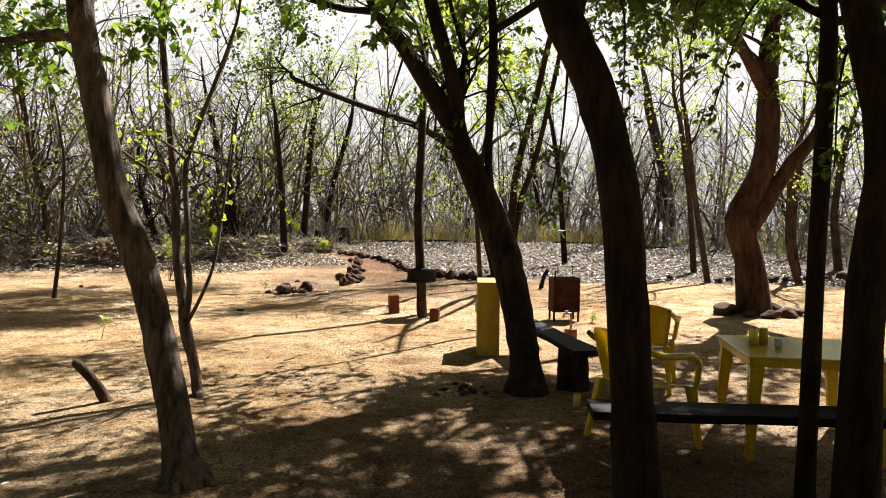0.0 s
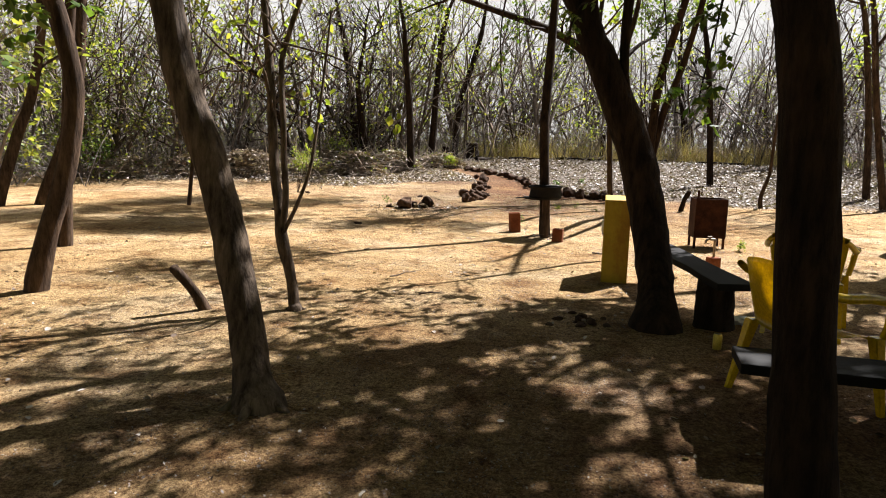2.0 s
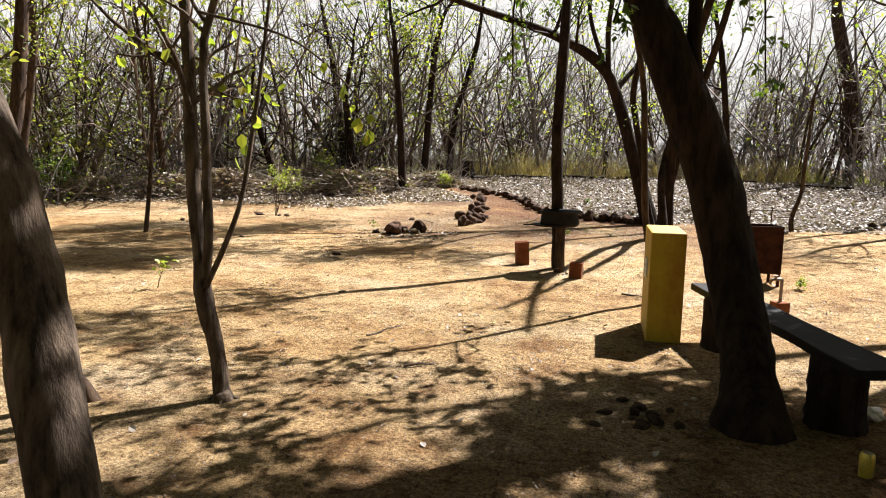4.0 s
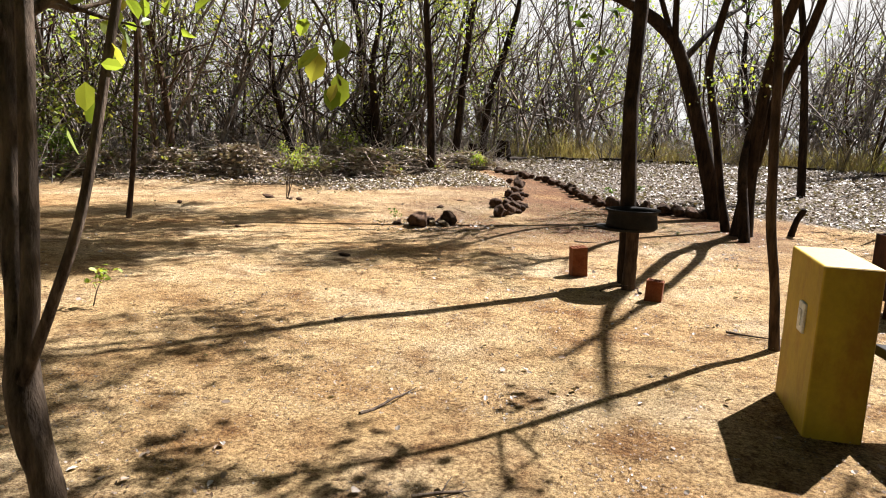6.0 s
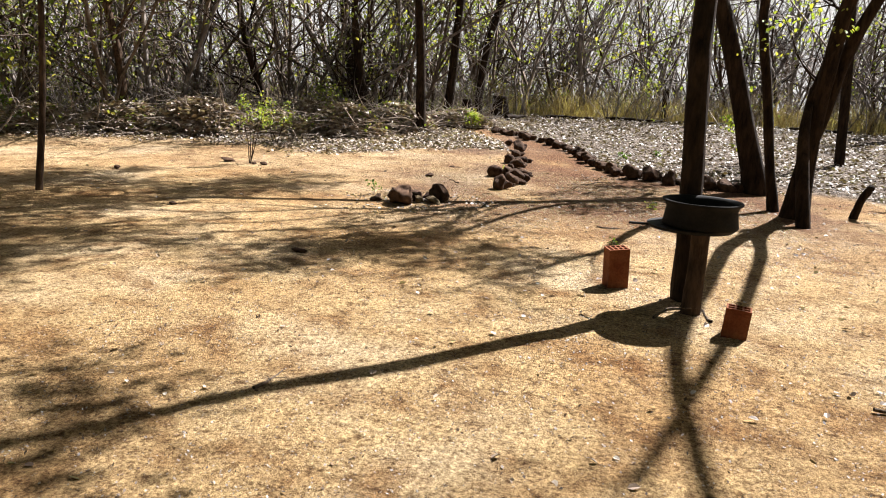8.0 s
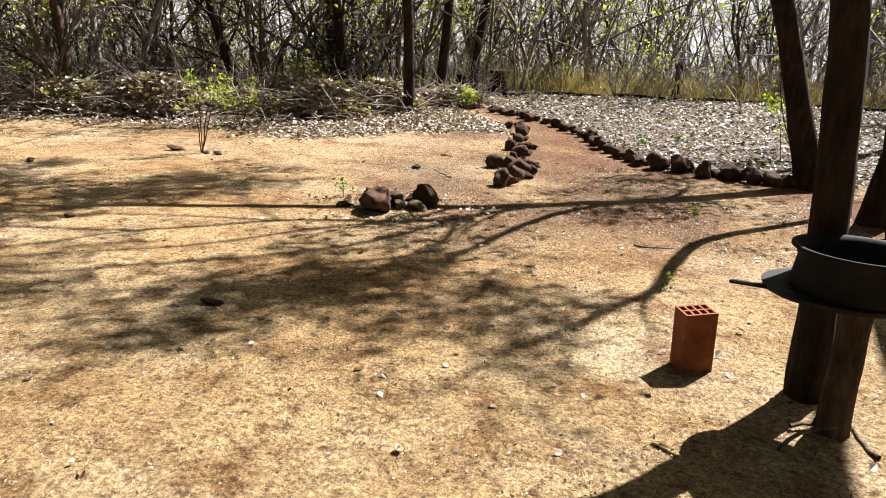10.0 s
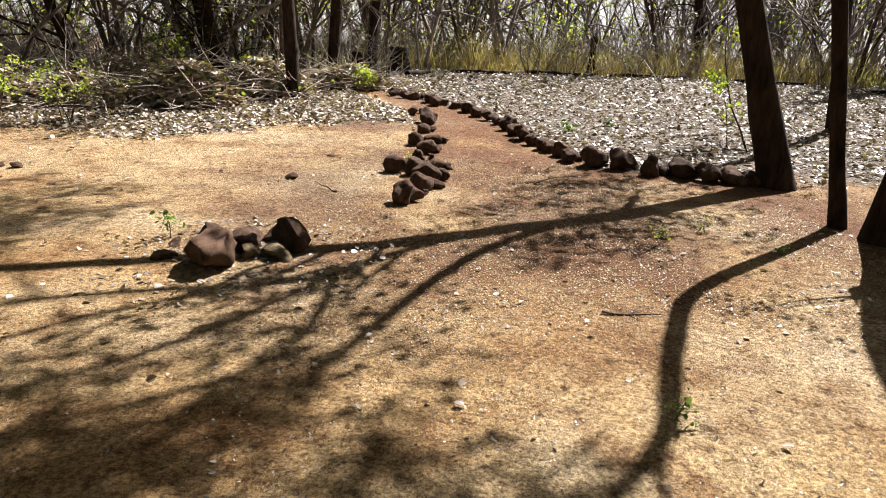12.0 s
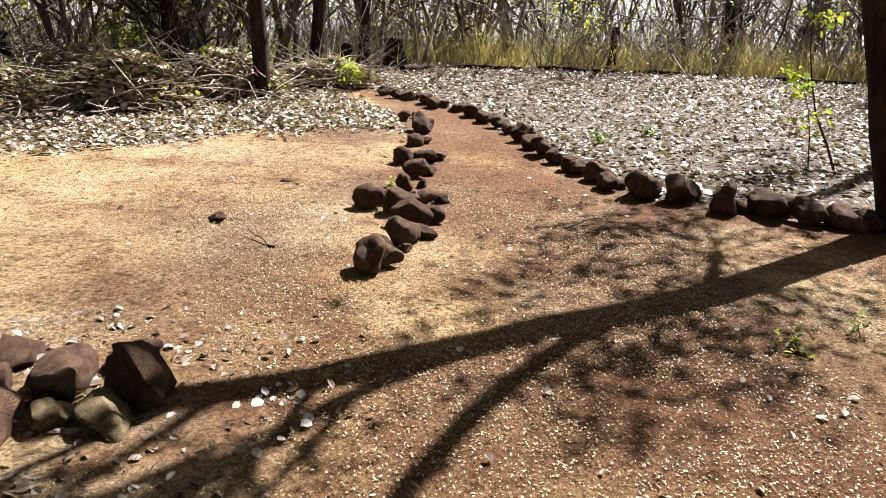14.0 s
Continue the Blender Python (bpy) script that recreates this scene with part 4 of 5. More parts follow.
# ---- plank benches on logs ----
def bench(m, length, width, label, legs, log_r=0.17):
    th = thing("bench", m, label, "bench")
    bm = bmesh.new()
    box(bm, (length, width, 0.055), (0, 0, 0.415), (0, 0, 0), 0.008, 2)
    bmesh.ops.subdivide_edges(bm, edges=[e for e in bm.edges if e.calc_length() > length * 0.5], cuts=24)
    for v in bm.verts:
        v.co.y += 0.012 * noise.noise(Vector((v.co.x * 2.2, v.co.y * 3, 1)))
        v.co.z += 0.008 * noise.noise(Vector((v.co.x * 1.5, v.co.y * 4, 5)))
    part("plank", bm, M_PLANK, th)
    r = np.random.default_rng(int(length * 100))
    for x in legs:
        line = smooth_line([(x, 0, -0.05, log_r * 1.1), (x + .01, 0, .12, log_r), (x, .01, .28, log_r * .98), (x, 0, .385, log_r)], 3)
        v, f = tubes([line], 16, 0.03, r)
        me = mesh_from("log_leg", v, f, M_LOG)
        part("log_leg", me, None, th, "dark log stump carrying the plank")


bench(pose(1.28, 7.6, 0, 0, 0, 99.7), 2.30, 0.27, "dark weathered plank bench on log stumps beside the leaning tree", (-0.78, 0.78), 0.15)
bench(pose(2.60, 4.52, 0, 0, 0, -5), 3.1, 0.30, "dark weathered plank bench in front of the yellow table", (-1.25, 1.2), 0.12)


# ---- yellow plastic table and chairs ----
def tapered_leg(name, th, top, foot, w_top, w_foot, mat):
    """An angle-section plastic leg between two places."""
    bm = bmesh.new()
    rings = []
    for p, w in ((foot, w_foot), ((Vector(foot) + Vector(top)) / 2, (w_foot + w_top) / 2 * 0.95), (top, w_top)):
        p = Vector(p)
        h = w / 2
        rings.append([bm.verts.new(p + Vector(o)) for o in ((-h, -h, 0), (h, -h, 0), (h, h, 0), (-h, h, 0))])
    for a, b in zip(rings, rings[1:]):
        for k in range(4):
            bm.faces.new((a[k], a[(k + 1) % 4], b[(k + 1) % 4], b[k]))
    bm.faces.new(rings[0][::-1])
    bm.faces.new(rings[-1])
    bmesh.ops.bevel(bm, geom=[e for e in bm.edges], offset=min(w_foot, w_top) * 0.16, segments=2, affect="EDGES")
    return part(name, bm, mat, th)


def plastic_table(m):
    th = thing("plastic_table", m, "square yellow plastic garden table with glossy top", "table")
    bm = bmesh.new()
    box(bm, (0.90, 0.90, 0.022), (0, 0, 0.70), (0, 0, 0), 0.010, 3)
    part("tabletop", bm, M_PLASTIC, th)
    rim = bmesh.new()
    for sx, sy, l in ((0, 0.425, 0), (0, -0.425, 0), (0.425, 0, 90), (-0.425, 0, 90)):
        box(rim, (0.84, 0.012, 0.055), (sx, sy, 0.664), (0, 0, l), 0.004, 1)
    part("apron", rim, M_PLASTIC, th)
    for sx in (-1, 1):
        for sy in (-1, 1):
            tapered_leg("leg", th, (sx * 0.375, sy * 0.375, 0.69), (sx * 0.42, sy * 0.42, 0.0), 0.095, 0.05, M_PLASTIC)


plastic_table(pose(2.69, 5.26, 0, 0, 0, -10))


def plastic_chair(m, label):
    """One-piece garden armchair; it faces +x."""
    th = thing("plastic_chair", m @ Matrix.Scale(1.07, 4), label, "chair", "yellow plastic chairs")
    seat = bmesh.new()
    nx, ny = 10, 10
    grid = {}
    for i in range(nx + 1):
        for j in range(ny + 1):
            u, v = i / nx, j / ny * 2 - 1
            x = -0.21 + 0.43 * u
            y = v * (0.205 + 0.03 * u)
            z = 0.42 - 0.022 * (1 - v * v) + 0.012 * (u - 0.4) - 0.06 * max(0, u - 0.88) / 0.12 * 0.5
            grid[i, j] = seat.verts.new((x, y, z))
    for i in range(nx):
        for j in range(ny):
            seat.faces.new((grid[i, j], grid[i + 1, j], grid[i + 1, j + 1], grid[i, j + 1]))
    bmesh.ops.solidify(seat, geom=seat.faces[:], thickness=0.012)
    part("seat", seat, M_PLASTIC, th, smooth=True)
    back = bmesh.new()
    grid = {}
    for i in range(13):
        for j in range(13):
            u, v = i / 12, j / 12 * 2 - 1
            top = 0.80 - 0.055 * v * v
            z = 0.42 + (top - 0.42) * u
            x = -0.215 - 0.13 * u + 0.10 * v * v * (0.3 + 0.7 * u)
            y = v * (0.205 + 0.06 * u - 0.02 * u * u)
            grid[i, j] = back.verts.new((x, y, z))
    for i in range(12):
        for j in range(12):
            back.faces.new((grid[i, j], grid[i, j + 1], grid[i + 1, j + 1], grid[i + 1, j]))
    bmesh.ops.solidify(back, geom=back.faces[:], thickness=0.012)
    part("backrest", back, M_PLASTIC, th, smooth=True)
    for s in (-1, 1):
        arm = smooth_line([(-0.30, s * 0.225, 0.735, .017), (-0.22, s * 0.262, 0.69, .021), (-0.10, s * 0.285, 0.645, .024), (0.08, s * 0.29, 0.635, .026), (0.19, s * 0.28, 0.60, .023), (0.215, s * 0.265, 0.50, .020), (0.21, s * 0.25, 0.42, .020)], 4)
        v, f = tubes([arm], 8)
        part("armrest", mesh_from("armrest", v, f, M_PLASTIC), None, th)
        tapered_leg("leg", th, (0.19, s * 0.225, 0.42), (0.245, s * 0.26, 0.0), 0.062, 0.034, M_PLASTIC)
        tapered_leg("leg", th, (-0.20, s * 0.205, 0.42), (-0.29, s * 0.245, 0.0), 0.062, 0.034, M_PLASTIC)


plastic_chair(pose(1.60, 5.28, 0, 0, 0, 24), "yellow plastic garden armchair facing the table behind the bench")
plastic_chair(pose(2.12, 6.95, 0, 0, 0, 68), "yellow plastic garden armchair standing behind the table")


def tin_can(x, y, z, label, mat=None):
    th = thing("drink_can", pose(x, y, z, 0, 0, 40 * x), label, "can", "drink cans")
    v, f = tubes([[(0, 0, 0, .022), (0, 0, .006, .031), (0, 0, .105, .033), (0, 0, .118, .027), (0, 0, .122, .026)]], 20)
    part("body", mesh_from("body", v, f, mat or M_CAN), None, th)
    lid = bmesh.new()
    cyl(lid, .0262, .0262, .003, (0, 0, .118))
    part("lid", lid, M_PIPE, th)


tin_can(2.41, 5.33, .711, "yellow drink can standing on the plastic table")
tin_can(2.49, 5.34, .711, "yellow drink can standing on the plastic table")
tin_can(1.31, 6.2, 0.0, "crumpled pale drink can standing on the ground")


def cup():
    th = thing("cup", pose(2.55, 5.24, .711), "small white plastic cup with dark drink", "cup")
    v, f = tubes([[(0, 0, 0, .020), (0, 0, .004, .024), (0, 0, .06, .032), (0, 0, .062, .031), (0, 0, .03, .026)]], 18)
    part("body", mesh_from("body", v, f, M_WHITE), None, th)
    d = bmesh.new()
    cyl(d, .027, .027, .004, (0, 0, .034), sides=18)
    part("drink", d, M_BLACK_IRON, th, "dark drink")


cup()


# ---- fire bowl on a post ----
def fire_bowl():
    th = thing("fire_bowl", pose(-0.165, 11.66, 0), "black wheel-rim fire bowl on a rough wooden post", "barbecue")
    v, f = tubes([smooth_line([(.035, -.01, -.1, .070), (.035, -.01, .15, .064), (.04, 0, .35, .060), (.035, 0, .60, .062)], 3)], 14, .03, np.random.default_rng(3))
    part("post", mesh_from("post", v, f, M_BARK_BROWN), None, th, "rough wooden post")
    disc = bmesh.new()
    cyl(disc, .28, .29, .02, (-.035, .03, .605), sides=40)
    part("plate", disc, M_BLACK_IRON, th, "flat round iron plate")
    prof = [(0, .20), (.235, .20), (.25, .215), (.243, .25), (.232, .33), (.243, .36), (.262, .372), (.262, .384), (.24, .382), (.222, .35), (.218, .25), (0, .225)]
    ring = bmesh.new()
    rows = []
    for r, z in prof:
        rows.append([ring.verts.new((.02 + r * math.cos(a), r * math.sin(a), z + .412)) for a in np.linspace(0, 2 * math.pi, 40, endpoint=False)] if r else None)
    for a, b in zip(rows, rows[1:]):
        if a and b:
            for k in range(40):
                ring.faces.new((a[k], a[(k + 1) % 40], b[(k + 1) % 40], b[k]))
    ring.faces.new(rows[1][::-1])
    ring.faces.new(rows[-2])
    part("bowl", ring, M_BLACK_IRON, th, "black wheel-rim bowl", True)
    h = bmesh.new()
    box(h, (.26, .03, .016), (-.33, .02, .600), (0, 5, 148), .006, 1)
    part("handle", h, M_BLACK_IRON, th)


fire_bowl()


# ---- hollow clay bricks ----
def hollow_brick(m, w, d, h, cols, label):
    th = thing("hollow_brick", m, label, "brick", "hollow clay bricks")
    bm = bmesh.new()
    wall = 0.011
    xs = [v for k in range(cols + 1) for v in (-w / 2 + k * (w - wall) / cols, -w / 2 + k * (w - wall) / cols + wall)]
    ys = [-d / 2, -d / 2 + wall, -wall / 2, wall / 2, d / 2 - wall, d / 2]
    solid = {(i, j) for i in range(len(xs) - 1) for j in range(5) if i % 2 == 0 or j % 2 == 0}
    at = {}

    def corner(i, j, top):
        if (i, j, top) not in at:
            at[i, j, top] = bm.verts.new((xs[i], ys[j], h if top else 0))
        return at[i, j, top]

    for i, j in solid:
        ring = [(i, j), (i + 1, j), (i + 1, j + 1), (i, j + 1)]
        bm.faces.new([corner(a, b, True) for a, b in ring])
        bm.faces.new([corner(a, b, False) for a, b in ring[::-1]])
        for (a, b), (c, e), out in zip(ring, ring[1:] + ring[:1], ((i, j - 1), (i + 1, j), (i, j + 1), (i - 1, j))):
            if out not in solid:
                bm.faces.new((corner(a, b, False), corner(c, e, False), corner(c, e, True), corner(a, b, True)))
    part("body", bm, M_CLAY, th)


hollow_brick(pose(-0.63, 12.15, -0.004, 3, -4, 20), .165, .12, .32, 4, "upright hollow red clay brick beside the fire bowl")
hollow_brick(pose(0.075, 11.22, -0.004, 2, 3, -12), .15, .10, .20, 3, "small hollow red clay brick beside the fire bowl")


# ---- metal box stove ----
def stove():
    th = thing("metal_stove", pose(2.21, 11.45, 0, 0, 0, 4), "rusty sheet-metal box barbecue on short legs", "barbecue")
    w, d, z0, z1, t = .44, .34, .15, .71, .006
    body = bmesh.new()
    box(body, (w, t, z1 - z0), (0, -d / 2, (z0 + z1) / 2), bevel=.002, segs=1)
    box(body, (w, t, z1 - z0), (0, d / 2, (z0 + z1) / 2), bevel=.002, segs=1)
    box(body, (t, d - t, z1 - z0), (-w / 2 + t / 2, 0, (z0 + z1) / 2))
    box(body, (t, d - t, z1 - z0), (w / 2 - t / 2, 0, (z0 + z1) / 2))
    box(body, (w - 2 * t, d - t, t), (0, 0, z0 + .05))
    part("firebox", body, M_IRON, th)
    for sx in (-1, 1):
        for sy in (-1, 1):
            leg = bmesh.new()
            box(leg, (.03, .03, .22), (sx * (w / 2 - .02), sy * (d / 2 - .022), .10), (0, 0, 0), .003, 1)
            part("leg", leg, M_IRON, th)
    post = bmesh.new()
    cyl(post, .016, .016, .10, (-w / 2 + .03, -d / 2 + .02, .78), sides=10)
    part("corner_post", post, M_IRON, th)
    for k, (a, b) in enumerate((((-.12, .1), (-.12, .1)),)):
        lines = [[(-.08, .12, .74, .006), (-.08, .12, .88, .006)], [(.17, .12, .74, .006), (.17, .12, .90, .006)], [(.40, .12, .80, .006), (.40, .12, .88, .006)], [(-.08, .12, .87, .005), (.17, .12, .88, .005), (.40, .12, .87, .005)], [(.17, .12, .80, .005), (.40, .12, .80, .005)]]
        v, f = tubes(lines, 6)
        part("wire_grate", mesh_from("wire_grate", v, f, M_IRON), None, th, "thin bent wire grate")


stove()


def water_tap():
    th = thing("water_tap", pose(1.98, 9.75, 0), "garden tap on a short pipe set in a clay block", "tap")
    blk = bmesh.new()
    box(blk, (.13, .13, .16), (0, 0, .04), (0, 0, 20), .008, 2)
    part("block", blk, M_CLAY, th, "reddish clay block")
    v, f = tubes([smooth_line([(0, 0, .1, .016), (0, 0, .3, .016), (-.005, 0, .335, .018), (-.05, -.02, .34, .016), (-.10, -.03, .335, .015), (-.115, -.035, .29, .012)], 3)], 10)
    part("pipe", mesh_from("pipe", v, f, M_PIPE), None, th)
    hd = bmesh.new()
    box(hd, (.07, .016, .01), (-.07, -.025, .375), (0, 0, 30), .003, 1)
    cyl(hd, .007, .007, .03, (-.07, -.025, .36), sides=8)
    part("handle", hd, M_PIPE, th)


water_tap()


# ---- stumps and dead sticks ----
def stump(x, y, r, h, label, seed):
    g = np.random.default_rng(seed)
    th = thing("tree_stump", pose(x, y, ground_at(x, y)), label, "stump", "tree stumps")
    v, f = tubes([smooth_line([(0, 0, -.08, r * 1.75), (0, 0, .06, r * 1.4), (.01, 0, h * .5, r), (0, .01, h, r * .97), (0, .01, h + .005, r * .5), (0, .01, h - .02, .01)], 3)], 16, .06, g)
    part("bole", mesh_from("bole", v, f, M_BARK_DARK), None, th)
    spl, _ = ramify(g, np.array([(0, 0, h * .2, r * .4), (0, 0, h, r * .3)]), 4, .18, 1, .5)
    v, f = tubes(spl, 5)
    part("splinters", mesh_from("splinters", v, f, M_BARK_DARK), None, th)


stump(-4.0, 30.4, .26, .62, "charred dark tree stump at the woods' edge", 1)
stump(-5.0, 29.6, .16, .5, "dark broken tree stump beside a trunk", 2)
stump(1.6, 31.9, .10, 1.1, "dark broken snag among dry grass", 4)


def dead_stick(pts, label, mat, seed):
    g = np.random.default_rng(seed)
    x, y = pts[0][:2]
    th = thing("dead_stick", pose(x, y, ground_at(x, y)), label, "stick")
    line = smooth_line([(a - x, b - y, c, r) for a, b, c, r in pts], 3)
    v, f = tubes([line], 9, .06, g)
    part("stem", mesh_from("stem", v, f, mat), None, th)
    cap = bmesh.new()
    e = line[-1]
    bmesh.ops.create_icosphere(cap, subdivisions=2, radius=e[3] * 1.02, matrix=Matrix.Translation(e[:3]))
    part("broken_end", cap, mat, th)


dead_stick([(-2.77, 6.30, -.03, .055), (-2.82, 6.25, .12, .045), (-2.88, 6.19, .25, .042), (-2.95, 6.14, .36, .040)], "short broken stick leaning from the sand", M_BARK_BROWN, 1)
dead_stick([(2.69, 16.85, -.03, .06), (2.74, 16.85, .22, .052), (2.84, 16.85, .43, .05)], "short dark broken stub leaning from the ground", M_BARK_DARK, 2)
dead_stick([(4.75, 18.3, -.03, .06), (4.72, 18.3, .3, .05), (4.86, 18.3, .8, .04), (4.9, 18.3, 1.6, .035), (4.95, 18.3, 2.8, .02)], "thin bare upright dead sapling stem", M_BARK_BROWN, 3)


# ---- brush heaps, saplings, dry grass, litter ----
def brush_heap(x, y, rx, ry, h, label, seed, green=0.0):
    g = np.random.default_rng(seed)
    z0 = ground_at(x, y)
    th = thing("brush_heap", pose(x, y, z0), label, "brush heap", "brush heaps")
    lines = []
    for _ in range(230):
        a, q = g.uniform(0, 6.28), g.uniform(0, 1) ** 0.6
        px, py = rx * q * np.cos(a), ry * q * np.sin(a)
        top = h * (1 - q * q)
        way = (g.normal(0, 1), g.normal(0, 1), g.normal(0.05, 0.25))
        lines.append(branch(g, (px, py, g.uniform(0, 1) * top + 0.02), way, g.uniform(.5, 1.5), g.uniform(.006, .02), 4, .12, -.03))
    for ln in lines:
        ln[:, 2] = np.maximum(ln[:, 2], 0.01)
    v, f = tubes(lines, 4)
    tagged(part("brushwood", mesh_from("brushwood", v, f, M_TWIG), None, th), kind="stuff")
    n = 3000
    a, q = g.uniform(0, 6.28, n), np.sqrt(g.uniform(0, 1, n))
    at = np.stack([rx * q * np.cos(a), ry * q * np.sin(a), h * (1 - q * q) * g.uniform(0.75, 1.05, n) + 0.02], 1)
    v, f = leaves(g, at, .125, 0.0, 1.2, True)
    tagged(part("leaf_cover", mesh_from("leaf_cover", v, f, M_DRY_PALE, False), None, th), kind="stuff")
    if green:
        at = at[g.random(n) < green] + np.array([0, 0, .10])
        v, f = leaves(g, at, .09, -0.2)
        tagged(part("greenery", mesh_from("greenery", v, f, M_LEAF_OLIVE, False), None, th, "olive-green sprigs"), kind="stuff")


for k, (x, y, rx, ry, h, green) in enumerate([(-10.2, 21.9, 1.5, 1.0, .55, .0), (-11.9, 21.4, 1.3, .9, .45, .04), (-8.6, 22.6, 1.2, .8, .35, .03), (-6.9, 23.0, 1.1, .8, .50, .06), (-6.0, 24.6, 1.1, .8, .45, .05), (-4.6, 26.2, 1.0, .7, .30, .02), (-8.7, 24.9, 1.4, .9, .4, .03), (-13.8, 20.6, 1.4, 1.0, .4, .03)]):
    brush_heap(x, y, rx, ry, h * 1.45, "heap of cut branches and dry leaves with green sprigs" if green > .04 else "heap of cut branches and pale dry leaves", 200 + k, green)


def sapling(name, x, y, h, n, size, leaf, label, seed, category="sapling", bushy=0.35, droop=0.4, lo=.35):
    g = np.random.default_rng(seed)
    th = thing(name, pose(x, y, ground_at(x, y)), label, category)
    stems, tips = [], []
    for _ in range(max(1, n // 60)):
        stem = branch(g, (*g.normal(0, .02, 2), -.02), (*g.normal(0, .22, 2), 1), h * g.uniform(.8, 1.05), .004 + h * .005, 6, .10, .03)
        more, t = ramify(g, stem, 7, h * bushy, 1, lo, .03)
        stems += [stem, *more]
        tips += t
    v, f = tubes(stems, 5)
    stem = part("stem", mesh_from("stem", v, f, M_BARK_BROWN), None, th)
    tagged(stem, kind="stuff")
    tips = np.array(tips)[g.integers(0, len(tips), n)] + g.normal(0, size * .6, (n, 3))
    tips[:, 2] = np.maximum(tips[:, 2], .02)
    v, f = leaves(g, tips, size, droop)
    tagged(part("foliage", mesh_from("foliage", v, f, leaf, False), None, th), kind="stuff")


sapling("sapling", -6.85, 18.0, 1.4, 290, .045, M_LEAF_YELLOW, "young sapling with feathery bright green foliage among stones", 1, lo=.62, bushy=.2)
sapling("sapling", -7.6, 20.6, .9, 260, .05, M_LEAF_YELLOW, "young sapling with bright green foliage", 8)
sapling("seedling", -0.63, 13.5, .16, 45, .024, M_LEAF, "small yellow-green seedling on the sand", 2, "plant", .5)
sapling("seedling", .78, 16.06, .10, 26, .03, M_LEAF, "small green seedling on the sand", 3, "plant", .5)
sapling("seedling", -4.33, 9.34, .36, 30, .05, M_LEAF_YELLOW, "small spindly seedling on the sandy yard", 4, "plant", .4)
sapling("seedling", -3.72, 15.62, .26, 45, .04, M_LEAF, "small dark green seedling beside the stone heap", 5, "plant", .4)
sapling("seedling", .40, 16.5, .10, 18, .03, M_LEAF, "low green seedling beside the path", 6, "plant", .6)
sapling("seedling", .02, 16.35, .10, 32, .038, M_LEAF_OLIVE, "low yellow-green weed on the ground", 7, "plant", .9)
sapling("sapling", 2.3, 20.8, 2.2, 90, .07, M_LEAF_YELLOW, "thin drooping sapling with bright leaves behind the stone row", 9, bushy=.25, droop=.9)
sapling("sapling", 2.05, 20.9, 1.1, 60, .07, M_LEAF_YELLOW, "young green sapling in the leaf litter", 10)
sapling("seedling", -2.42, 19.3, .12, 25, .035, M_LEAF_YELLOW, "small bright seedling between path stones", 11, "plant", .5)
sapling("seedling", -4.1, 25.4, .5, 160, .08, M_LEAF_YELLOW, "low green shrub at the end of the path", 12, "plant", .6)
sapling("seedling", -.2, 21.9, .14, 40, .06, M_LEAF, "small green seedling in the leaf litter", 13, "plant", .6)
sapling("seedling", .6, 22.6, .14, 40, .06, M_LEAF, "small green seedling in the leaf litter", 14, "plant", .6)
sapling("weed_patch", 2.65, 11.2, .10, 110, .03, M_LEAF_YELLOW, "low green weeds beside the metal barbecue", 15, "plant", 1.2)
sapling("shrub", -13.6, 19.0, 1.2, 420, .09, M_LEAF, "low leafy green shrub at the yard's edge", 16, "shrub", .6)
sapling("shrub", -8.6, 26.3, 1.1, 300, .09, M_LEAF_YELLOW, "yellow-green shrub under bare branches", 17, "shrub", .6)


def dry_grass(name, seed, n, spots, h, mat, label):
    g = np.random.default_rng(seed)
    at = np.array([(x, y, ground_at(x, y)) for x, y in spots])
    at = at[g.integers(0, len(at), n)] + np.c_[g.normal(0, .5, (n, 2)), np.zeros(n)]
    lean, hh, w = g.normal(0, .5, (n, 2)), h * g.uniform(.2, 1.1, n) * np.clip(.7 + fuzz(at[:, 0], at[:, 1], .9, 1.0), .25, 1.3), g.uniform(.004, .010, n)
    side = g.normal(0, 1, (n, 2))
    side /= np.linalg.norm(side, axis=1, keepdims=True)
    side = np.c_[side * w[:, None], np.zeros(n)]
    mid = at + np.c_[lean * .35 * hh[:, None], hh * .6]
    tip = at + np.c_[lean * hh[:, None], hh]
    v = np.stack([at - side, at + side, mid + side * .8, mid - side * .8, tip + side * .2, tip - side * .2], 1).reshape(-1, 3)
    b = (np.arange(n) * 6)[:, None]
    f = np.stack([b + [0, 1, 2, 3], b + [3, 2, 4, 5]], 1).reshape(-1, 4)
    tagged(new(name, mesh_from(name, v, f, mat, False)), label, "grass", kind="stuff")


dry_grass("dry_grass", 71, 6500, places(81, 60, -4, 9, 30.8, 36, lambda x, y: y > woods_edge(x) - .6), 1.15, M_STRAW, "tall straw-coloured dry grass at the woods' edge")
dry_grass("undergrowth", 72, 9000, places(82, 260, -26, 26, 18, 38, lambda x, y: woods_edge(x) + 1.5 < y < woods_edge(x) + 6), .8, M_LEAF_OLIVE, "olive undergrowth between woodland stems")


def fallen_log(x, y, length, r, turn, label, seed):
    g = np.random.default_rng(seed)
    th = thing("fallen_log", pose(x, y, ground_at(x, y) + r * .55, 0, 0, turn), label, "log", "fallen logs")
    line = smooth_line([(-length / 2, 0, 0, r), (-length / 6, g.normal(0, .08), .02, r * .95), (length / 6, g.normal(0, .08), 0, r * .9), (length / 2, 0, .02, r * .6)], 4)
    v, f = tubes([line], 9, .05, g)
    part("bole", mesh_from("bole", v, f, M_BARK_DARK), None, th)


